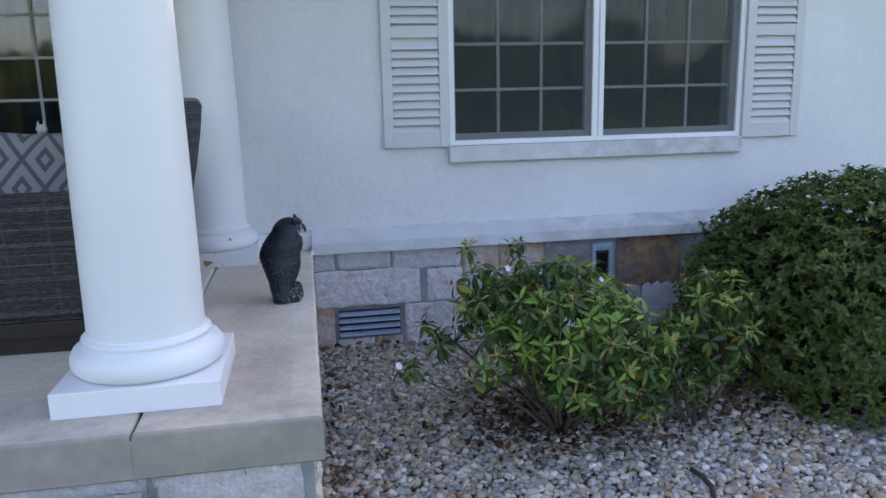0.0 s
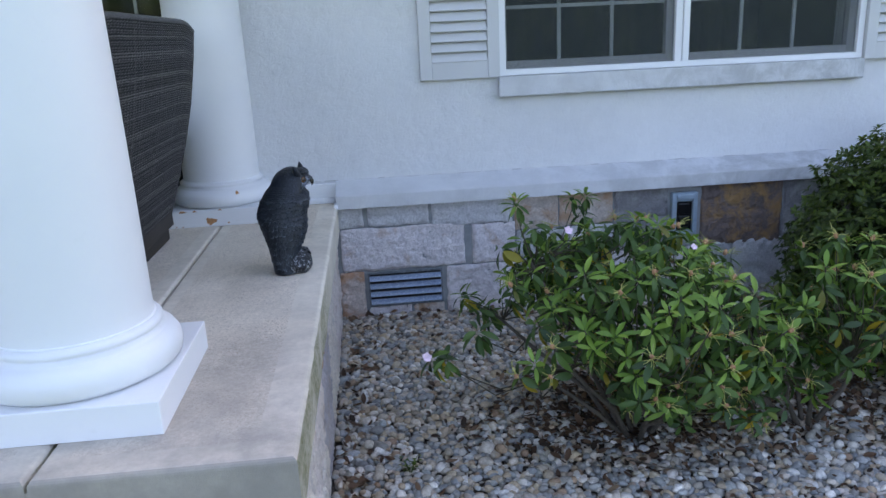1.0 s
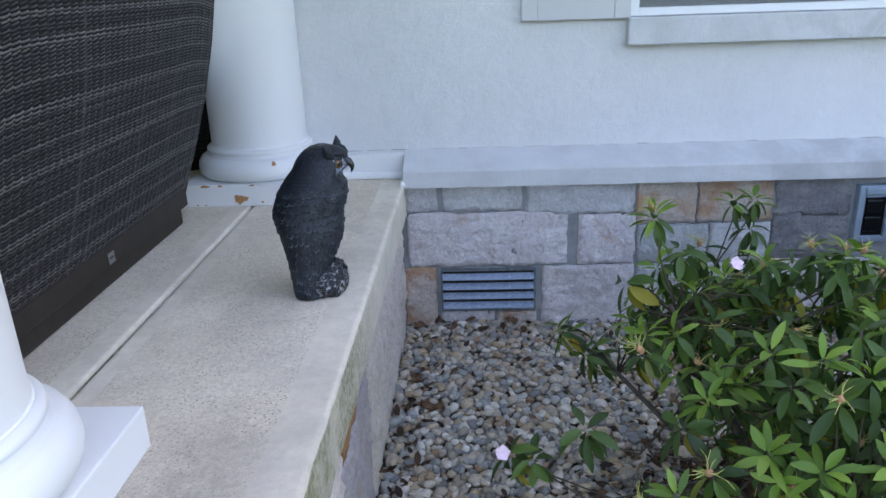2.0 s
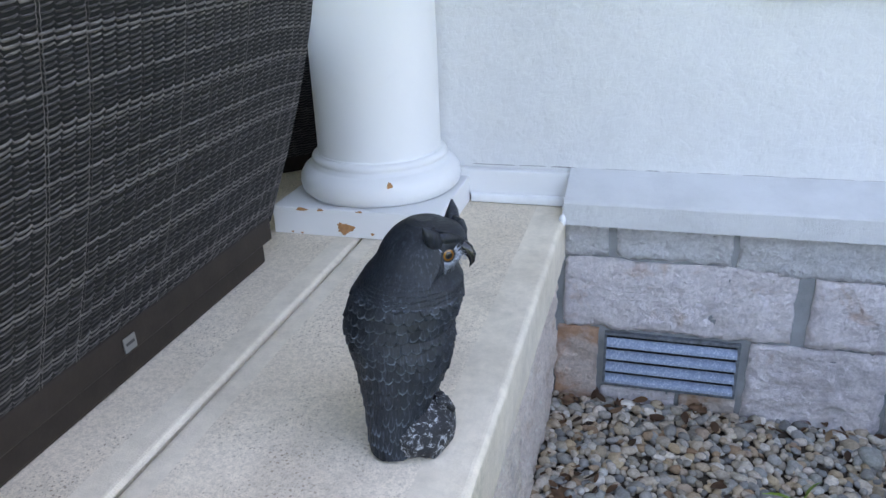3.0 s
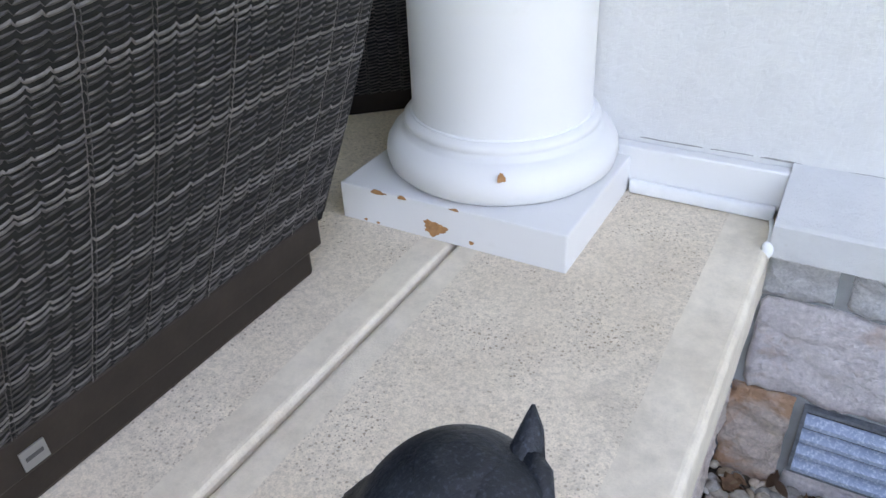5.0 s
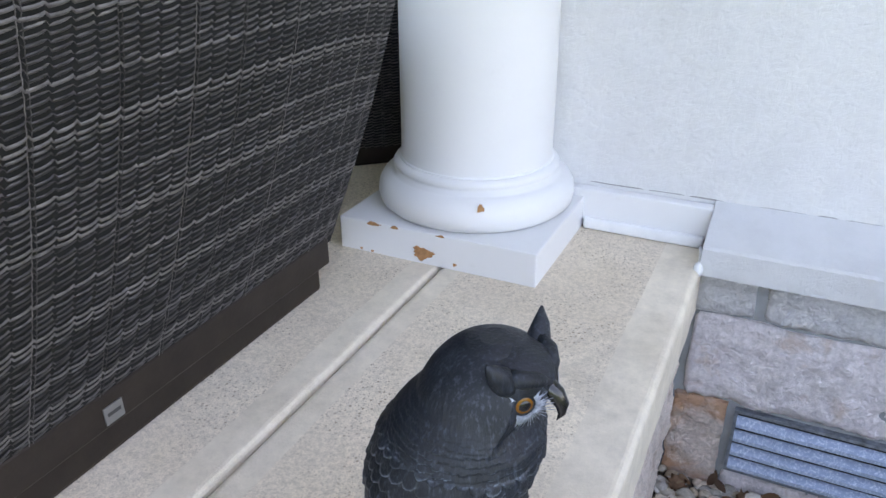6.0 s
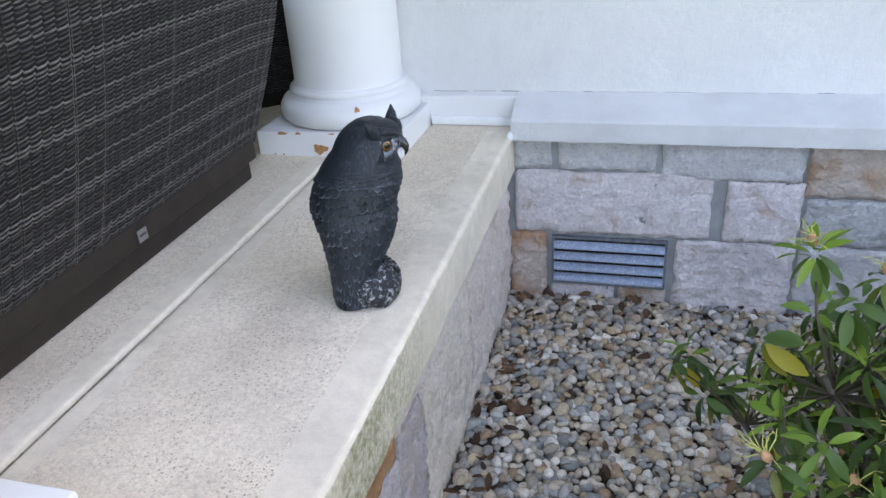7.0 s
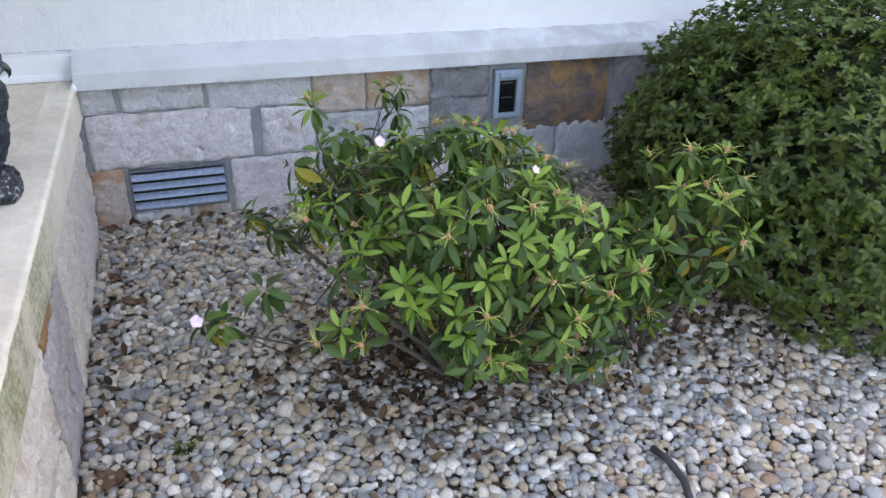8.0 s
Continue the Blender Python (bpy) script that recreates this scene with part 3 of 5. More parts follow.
SIDE_STONES = [
    (-0.630, 0.0, 0.02, 0.520, "s_pale"), (-1.118, -0.648, -0.1, 0.520, "s_cream"), (-1.30, -1.138, 0.445, 0.520, "s_pale"), (-1.528, -1.312, 0.412, 0.520, "s_rust"), (-1.30, -1.138, -0.1, 0.436, "s_mauve"), (-1.528, -1.304, -0.1, 0.402, "s_mauve"), (-1.98, -1.548, 0.2, 0.520, "s_pale"), (-1.98, -1.548, -0.1, 0.18, "s_cream"), (-2.39, -2.005, 0.2, 0.520, "s_cream"), (-2.39, -2.005, -0.1, 0.18, "s_pink"),
]
for y0, y1, z0, z1, m in SIDE_STONES:
    part("stone", stone_block(bmesh.new(), y1 - y0, z1 - z0, 0.03, RNG), m, porch_base, "", False, pose(0.134, (y0 + y1) / 2, (z0 + z1) / 2, 0, 0, 90))
for x0, x1, z0, z1, m in [(-0.335, 0.095, 0.14, 0.515, "s_pink"), (-0.335, 0.095, -0.2, 0.12, "s_grey"), (-0.9, -0.36, 0.1, 0.515, "s_grey")]:
    part("stone", stone_block(bmesh.new(), x1 - x0, z1 - z0, 0.03, RNG), m, porch_base, "", False, pose((x0 + x1) / 2, -2.415, (z0 + z1) / 2))

bm = boxed(-2.4, -0.363, -2.76, -2.432, -0.2, 0.482, bevel=0.012, seg=3)
solid("porch_step", bm, "concrete", "cream concrete step below the porch edge", "step")

# ---- house wall, ledge, windows ----
MAT["gap"] = plain_mat("gritty_gap", (0.33, 0.325, 0.32), 0.95, 0, 0.4, 60)
WIN = (1.055, 3.05, 1.28, 2.55)


def wall_mesh(x0, x1, y0, y1, z0, z1, opening):
    bm = bmesh.new()
    a, b, c, d = opening
    box(bm, x0, a, y0, y1, z0, z1)
    box(bm, b, x1, y0, y1, z0, z1)
    box(bm, a, b, y0, y1, z0, c)
    box(bm, a, b, y0, y1, d, z1)
    bmesh.ops.remove_doubles(bm, verts=bm.verts, dist=0.0005)
    return bm


solid("wall_front", wall_mesh(-0.45, 6.0, WALL_Y, 0.36, 0.655, 3.3, WIN), "stucco", "rough white stucco house wall", "wall")
PWIN = (-1.95, -0.62, 1.28, 2.55)
PORCH_Y = 1.02
solid("wall_porch", wall_mesh(-6.2, -0.45, PORCH_Y, PORCH_Y + 0.25, 0.5, 3.3, PWIN), "stucco", "white stucco wall at the back of the porch", "wall")
solid("wall_return", boxed(-0.449, -0.25, 0.361, PORCH_Y + 0.25, 0.5, 3.3), "stucco", "short stucco return beside the porch", "wall")
solid("wall_side", boxed(-6.2, -5.95, -2.5, PORCH_Y - 0.001, SLAB_Z + 0.002, 3.3), "stucco", "stucco wall closing the porch", "wall")
solid("wall_back", boxed(-6.2, 6.0, 4.2, 4.4, 0.0, 3.3), "interior", "plain wall inside the house", "wall")
solid("wall_inner_side", boxed(6.0, 6.2, 0.1, 4.4, -0.3, 3.3), "interior", "plain side wall of the house", "wall")
solid("floor", boxed(-6.2, 6.0, 1.275, 4.2, 0.5, 0.6), "interior", "plain floor inside the house", "floor")
solid("ceiling", boxed(-6.2, 6.2, 0.36, 4.4, 3.3, 3.4), "ceiling", "painted ceiling inside the house", "ceiling")
solid("porch_ceiling", boxed(-6.2, 0.2, -2.45, PORCH_Y, 3.12, 3.2), "ceiling", "white painted porch ceiling", "ceiling")
solid("porch_beam", boxed(-6.2, 0.02, -2.36, -1.75, 2.78, 3.118, bevel=0.01), "white", "white beam across the porch columns", "beam")
solid("porch_beam_side", boxed(-0.70, -0.08, -1.748, 0.095, 2.78, 3.118, bevel=0.01), "white", "white beam along the porch side", "beam")
roof = bmesh.new()
prism(roof, [(-2.52, 3.22), (1.3, 4.5), (1.3, 4.62), (-2.60, 3.32)], "x", -6.4, 0.30)
solid("roof_porch", roof, "roof", "grey shingled porch roof", "roof")
roof = bmesh.new()
prism(roof, [(-0.35, 3.30), (4.5, 4.9), (4.5, 5.02), (-0.45, 3.42)], "x", 0.302, 6.4)
solid("roof_house", roof, "roof", "grey shingled house roof with an eave", "roof")

ledge = bmesh.new()
prism(ledge, [(-0.055, 0.657), (-0.055, 0.722), (-0.050, 0.728), (0.099, 0.782), (0.099, 0.657)], "x", 0.163, 5.98)
solid("water_table_ledge", ledge, "ledge", "white painted sloping ledge above the stone foundation", "ledge", "structure")
solid("baseboard", boxed(-0.44, 0.1628, 0.066, 0.099, 0.688, 0.772, bevel=0.004), "white", "white board along the foot of the wall", "baseboard")
bm = bmesh.new()
box(bm, -0.14, 0.152, 0.050, 0.067, SLAB_Z + 0.001, 0.701, bevel=0.005)
bmesh.ops.create_uvsphere(bm, u_segments=14, v_segments=8, radius=0.013, matrix=pose(0.160, -0.052, 0.668) @ Matrix.Diagonal((0.9, 1.0, 1.5, 1)))
tube(bm, [(0.1615, -0.050, 0.678), (0.1605, -0.02, 0.674), (0.156, 0.02, 0.673), (0.150, 0.052, 0.675)], [0.008, 0.006, 0.005, 0.005], 8)
solid("trim_caulk", bm, "caulk", "white caulk bead where the ledge meets the porch", "trim", smooth=True)


def ragged_gap():
    """The rough shadowed gap where the stucco ends above the ledge."""
    bm = bmesh.new()
    r = random.Random(17)
    x = -0.14
    while x < 4.6:
        n = r.randint(4, 14)
        lo, hi = [], []
        for i in range(n):
            h = 0.0042 * max(0.12, noise.noise((x * 11, 2.0, 0)) + 0.45) * (0.2 if i in (0, n - 1) else 1)
            lo.append((x, 0.7805 + 0.002 * noise.noise((x * 7, 0, 0))))
            hi.append((x, 0.7810 + h + 0.002 * noise.noise((x * 7, 0, 0))))
            x += 0.012
        prism(bm, lo + hi[::-1], "y", WALL_Y - 0.0012, WALL_Y + 0.001)
        x += r.uniform(0.0, 0.05) if r.random() < 0.25 else 0.001
    return bm


solid("trim_gap", ragged_gap(), "gap", "rough dark gap between stucco and ledge", "trim")


def build_window(name, x0, x1, z0, z1, y, mull, cols, rows_z, label, xs=None):
    """Frame, mullion, sashes with muntins and panes. y: front of the frame."""
    w = thing(name, label, "window", kind="structure")
    fr = bmesh.new()
    t = 0.035
    for a, b, c, d in ((x0, x0 + t, z0, z1), (x1 - t, x1, z0, z1), (x0 + t, x1 - t, z0, z0 + 0.03), (x0 + t, x1 - t, z1 - t, z1)):
        box(fr, a, b, y, y + 0.10, c, d, bevel=0.003)
    if mull:
        box(fr, mull - 0.039, mull - 0.004, y, y + 0.10, z0 + 0.03, z1 - t, bevel=0.003)
        box(fr, mull + 0.004, mull + 0.039, y, y + 0.10, z0 + 0.03, z1 - t, bevel=0.003)
        box(fr, mull - 0.004, mull + 0.004, y + 0.012, y + 0.10, z0 + 0.03, z1 - t)
    part("window_frame", fr, "trim2", w, "white painted frame")
    bays = [(x0 + t, mull - 0.039), (mull + 0.039, x1 - t)] if mull else [(x0 + t, x1 - t)]
    for a, b in bays:
        s = bmesh.new()
        q = 0.040
        zb, zt = z0 + 0.03, z1 - t
        for e, f, g, h in ((a, a + 0.012, zb, zt), (b - q, b, zb, zt), (a + 0.012, b - q, zb, zb + q), (a + 0.012, b - q, zt - q, zt)):
            box(s, e, f, y + 0.03, y + 0.075, g, h, bevel=0.003)
        part("sash", s, "sash", w, "grey-white sash")
        ga, gb = a + 0.012, b - q
        for i in range(1, cols):
            xm = ga + (gb - ga) * i / cols if xs is None else xs[i - 1]
            part("muntin", boxed(xm - 0.009, xm + 0.009, y + 0.058, y + 0.069, zb + q, zt - q), "muntin", w)
        for zm in rows_z:
            part("muntin", boxed(ga, gb, y + 0.0585, y + 0.0695, zm - 0.009, zm + 0.009), "muntin", w)
        for yy in (0.071,):
            p = part("pane", boxed(ga, gb, y + yy, y + yy + 0.004, zb + q, zt - q), "glass", w, "clear reflecting glass")
            p.visible_shadow = False
        if mull:
            part("insect_screen", boxed(a + 0.002, b - 0.002, y + 0.018, y + 0.019, zb + 0.002, zt), "screen", w, "fine grey insect screen")
    return w


MAT["trim2"] = white_paint_mat("window_white", 0.76, 0.45)
MAT["sash"] = white_paint_mat("sash_grey", 0.42, 0.45)
MAT["muntin"] = plain_mat("muntin_paint", (0.40, 0.43, 0.43), 0.5, 0, 0.06, 20, 0)
build_window("window_1", *WIN, WALL_Y - 0.012, 2.034, 3, (1.62, 1.90, 2.18), "white twin window with a grid of muntins")
build_window("window_2", *PWIN, PORCH_Y - 0.012, None, 4, (1.62, 1.90, 2.18), "dark porch window with white muntins")
bm = boxed(1.045, 3.045, 0.045, 0.099, 1.175, 1.278, bevel=0.006)
solid("window_sill", bm, "ledge", "white painted stone sill under the twin window", "sill")
solid("porch_window_sill", boxed(-2.0, -0.57, PORCH_Y - 0.09, PORCH_Y - 0.001, 1.20, 1.278, bevel=0.006), "white", "white sill of the porch window", "sill")


def drape(x0, x1, z0, z1, y):
    bm = bmesh.new()
    n = int((x1 - x0) / 0.012)
    a = [bm.verts.new((x0 + (x1 - x0) * i / n, y + 0.02 * math.sin(i * 0.55) + 0.008 * math.sin(i * 0.21), z0)) for i in range(n + 1)]
    b = [bm.verts.new((v.co.x, v.co.y, z1)) for v in a]
    for i in range(n):
        bm.faces.new((a[i], a[i + 1], b[i + 1], b[i])).smooth = True
    bmesh.ops.solidify(bm, geom=list(bm.faces), thickness=0.003)
    return bm


for x0, x1, y in ((1.0, 2.03, 1.34), (2.04, 3.1, 1.34), (-2.05, -0.5, 1.42)):
    tagged(new("curtain", mesh_of("curtain", drape(x0, x1, 0.604, 2.7, y), "curtain")), "dark folded curtain behind the window glass", "curtain", "window curtains")


def build_shutter():
    s = thing("shutter", "grey-white louvered wooden shutter beside the window", "shutter", group="window shutters")
    W, H = 0.415, 1.30
    for a, b in ((0, 0.062), (W - 0.062, W)):
        part("stile", boxed(a, b, -0.034, 0, 0, H, bevel=0.004), "shutter", s)
    for a, b in ((0, 0.088), (0.66, 0.73), (H - 0.07, H)):
        part("rail", boxed(0.062, W - 0.062, -0.031, 0, a, b, bevel=0.003), "shutter", s)
    part("backing", boxed(0.062, W - 0.062, -0.008, -0.002, 0.088, H - 0.07), "shutter", s)
    slat = mesh_of("slat", boxed(0.0625, W - 0.0625, -0.004, 0.004, -0.03, 0.03, bevel=0.002, seg=1), "shutter")
    z = 0.112
    while z < H - 0.09:
        if not 0.64 < z < 0.755:
            o = new("slat", slat)
            o.parent = s
            o.matrix_basis = pose(0, -0.017, z, -30)
        z += 0.0505
    return s


MAT["shutter"] = white_paint_mat("shutter_paint", 0.56, 0.5)
sh = build_shutter()
sh.matrix_basis = pose(0.639, WALL_Y - 0.001, 1.275)
copy_thing(sh, pose(3.052, WALL_Y - 0.001, 1.270))

# ---- vent and outlet in the foundation ----
vent = thing("foundation_vent", "blue-grey louvered metal vent in the stone foundation", "vent")
bm = bmesh.new()
for a, b, c, d in ((0.297, 0.305, 0.098, 0.288), (0.689, 0.697, 0.098, 0.288), (0.305, 0.689, 0.098, 0.108), (0.305, 0.689, 0.280, 0.288)):
    box(bm, a, b, -0.014, 0.0035, c, d)
part("frame", bm, "vent_frame", vent)
# black plate stands in for the unlit hollow; the wall behind is solid
part("backing", boxed(0.305, 0.689, 0.0005, 0.0032, 0.108, 0.280), "black", vent, "black plate painting the unlit opening behind the louvers")
lou = bmesh.new()
prism(lou, [(0.007, 0.0095), (-0.010, -0.0065), (-0.0125, -0.0150), (-0.0105, -0.0155), (-0.008, -0.0085), (0.007, 0.0065)], "x", 0.305, 0.689)
lou = mesh_of("louver", lou, "metal")
for k in range(4):
    o = new("louver", lou)
    o.parent = vent
    o.matrix_basis = pose(0, -0.0102, 0.128 + 0.0435 * k)

outlet = thing("outlet_box", "blue-grey metal outlet box with a black inset on the foundation", "outlet")
bm = bmesh.new()
for a, b, c, d in ((1.965, 1.992, 0.385, 0.620), (2.082, 2.108, 0.385, 0.620), (1.992, 2.082, 0.570, 0.620), (1.992, 2.082, 0.385, 0.408)):
    box(bm, a, b, -0.035, 0.003, c, d, bevel=0.004)
part("cover_frame", bm, "outlet", outlet)
part("hinge_cover", boxed(1.985, 2.088, -0.047, -0.034, 0.585, 0.612, bevel=0.004), "outlet", outlet)
bm = boxed(1.992, 2.082, -0.016, 0.003, 0.408, 0.570)
part("inset", bm, "black", outlet, "black recessed socket plate")
bm = boxed(2.004, 2.070, -0.026, -0.0165, 0.425, 0.490, bevel=0.008)
box(bm, 2.004, 2.070, -0.026, -0.0165, 0.497, 0.560, bevel=0.008)
part("socket", bm, "black", outlet)

# ---- columns ----


def build_column():
    c = thing("porch_column", "white painted round porch column on a square plinth", "column", group="porch columns")
    H = 2.11
    pl = boxed(-0.247, 0.247, -0.247, 0.247, 0.0, 0.080)
    rounded(pl, lambda e: max(v.co.z for v in e.verts) > 0.07, 0.003, 2)
    part("plinth", pl, "white", c, "square white plinth")
    prof = [(0.205, 0.080), (0.225, 0.082), (0.2385, 0.095), (0.2425, 0.115), (0.240, 0.134), (0.229, 0.152), (0.212, 0.161), (0.2035, 0.163), (0.2035, 0.172), (0.199, 0.174),
            (0.203, 0.178), (0.203, 0.186), (0.198, 0.192), (0.187, 0.196)]
    part("base_moulding", lathe(bmesh.new(), prof, 96), "white", c, "rounded torus moulding", smooth=True)
    sh_prof = [(0.187, 0.190), (0.1845, 0.20), (0.1835, 0.23), (0.183, 0.35)]
    for k in range(1, 13):
        z = 0.35 + (H - 0.22 - 0.35) * k / 12
        sh_prof.append((0.183 - 0.022 * (k / 12) ** 1.5, z))
    part("shaft", lathe(bmesh.new(), sh_prof, 96), "white", c, "smooth tapering shaft", smooth=True)
    part("caulk_line", lathe(bmesh.new(), [(0.186, 0.1945), (0.1885, 0.1965), (0.1865, 0.1995), (0.183, 0.2005)], 96), "caulk", c, smooth=True)
    cap = [(0.165, H - 0.225), (0.175, H - 0.215), (0.175, H - 0.20), (0.165, H - 0.195), (0.165, H - 0.13), (0.20, H - 0.10), (0.215, H - 0.07)]
    bm = lathe(bmesh.new(), cap, 64)
    box(bm, -0.23, 0.23, -0.23, 0.23, H - 0.069, H, bevel=0.004)
    part("capital", bm, "white", c)
    return c


col_a = build_column()
col_a.matrix_basis = pose(-0.388, -2.053, SLAB_Z + 0.001)
col_b = copy_thing(col_a, pose(-0.393, -0.048, SLAB_Z + 0.001))
tagged(col_b, "white round porch column with chipped paint on its plinth")


def chip(cx, cz, w, h, seed):
    """A flat ragged flake of bare wood in the xz plane."""
    bm = bmesh.new()
    r = random.Random(seed)
    n = 30
    ring = []
    for i in range(n):
        a = 2 * math.pi * i / n
        k = r.uniform(0.78, 1.1) * (1 + 0.18 * math.sin(3 * a + seed))
        ring.append((cx + 0.5 * w * k * math.cos(a), cz + 0.5 * h * k * math.sin(a)))
    return prism(bm, ring, "y", -0.0012, 0.0012)


for dx, z, w, h, s in ((-0.026, 0.026, 0.052, 0.034, 1), (-0.155, 0.076, 0.034, 0.010, 2), (-0.098, 0.077, 0.018, 0.008, 3), (0.02, 0.078, 0.020, 0.005, 4), (-0.19, 0.006, 0.008, 0.005, 5), (-0.16, 0.005, 0.008, 0.005, 6), (0.055, 0.014, 0.010, 0.008, 7)):
    part("paint_chip", chip(dx, z, w, h, s), "bare_wood", col_b, "chipped paint with bare wood", m=pose(0, -0.2475, 0))
part("paint_chip", chip(0, 0, 0.017, 0.018, 9), "bare_wood", col_b, "chipped paint with bare wood", m=pose(0.104, -0.2185, 0.150, -35, 0, 25.5))

# ---- wicker sofas ----


MAT["wicker_worn"] = plain_mat("worn_wicker_resin", (0.105, 0.097, 0.096), 0.45, 0, 0.55, 45, 0.1)


def weave(surface, length, rows, stake, pitch, seed):
    """Woven strands on surface(u, v) -> (point, normal), u along the strand, v up. Returns a list of (points, faces)."""
    r = random.Random(seed)
    out_ = []
    step = stake / 8
    n = int(length / step)
    for i in range(rows):
        verts, faces = [], []
        v = (i + 0.5) * pitch
        bold = i % 15 in (3, 4, 10)
        amp = 0.0034 + r.uniform(-0.0006, 0.0006) + (0.0008 if i % 2 or bold else -0.0009)
        wide = pitch * (0.27 if bold else r.uniform(0.18, 0.25))
        drift = r.uniform(-0.0008, 0.0008)
        rise = r.uniform(0.34, 0.52)
        for k in range(n + 1):
            u = k * step
            ph = math.pi * u / stake + 0.16 * noise.noise((u * 9, i * 0.31, 0))
            out = amp * abs(math.sin(ph)) ** 0.6 - (0.0020 if bold else 0.0028)
            saw = ((ph / math.pi) % 1.0) - 0.5
            vv = v + drift + pitch * rise * (saw + 0.9 * saw * abs(saw)) + 0.0010 * noise.noise((u * 12, i * 1.7, 5))
            for dv, dn in ((-wide, -0.0012), (0, 0.0009), (wide, -0.0012)):
                p, nn = surface(u, vv + dv)
                verts.append(p + nn * (out + dn))
            if k:
                a = 3 * (k - 1)
                for q in range(2):
                    faces.append((a + q, a + 3 + q, a + 4 + q, a + 1 + q))
        out_.append((verts, faces, "wicker_worn" if bold else "wicker"))
    # paired uprights, unevenly spaced
    u0 = stake
    while u0 < length - 0.01:
        for off in (-0.0032, 0.0032):
            verts, faces = [], []
            m = int(rows * pitch / 0.006)
            for k in range(m + 1):
                v = k * rows * pitch / m
                for du, dn in ((-0.0008, 0.000), (0, 0.0008), (0.0008, 0.000)):
                    p, nn = surface(u0 + off + du, v)
                    verts.append(p + nn * (dn - 0.0004 + 0.0009 * math.sin(v / pitch * math.pi)))
                if k:
                    a = 3 * (k - 1)
                    for q in range(2):
                        faces.append((a + q, a + q + 1, a + 4 + q, a + 3 + q))
            out_.append((verts, faces, "wicker_worn" if r.random() < 0.3 else "wicker"))
        u0 += stake * r.choice((2, 3, 3, 4, 5))
    return out_


def joined(pieces):
    verts, faces = [], []
    for v, f, _ in pieces:
        k = len(verts)
        verts += v
        faces += [tuple(q + k for q in x) for x in f]
    return verts, faces


def strands(name, pieces, parent):
    """Each strand as a part of its own."""
    for v, f, mat in pieces:
        o = new(name, raw_mesh(name, v, f, mat))
        o.parent = parent


def raw_mesh(name, verts, faces, mats, smooth=True):
    me = bpy.data.meshes.new(name)
    me.from_pydata([tuple(v) for v in verts], [], faces)
    for m in (mats if isinstance(mats, (list, tuple)) else [mats]):
        me.materials.append(MAT[m])
    if smooth:
        me.shade_smooth()
    return me


def back_x(h):
    """How far the sofa's back leans out at a height above the porch floor."""
    pts = [(0.0, -0.562), (0.08, -0.553), (0.15, -0.535), (0.29, -0.490), (0.43, -0.450), (0.59, -0.412), (0.78, -0.380), (0.93, -0.362), (1.1, -0.358)]
    for (h0, x0), (h1, x1) in zip(pts, pts[1:]):
        if h <= h1:
            return x0 + (x1 - x0) * (h - h0) / (h1 - h0)
    return pts[-1][1]


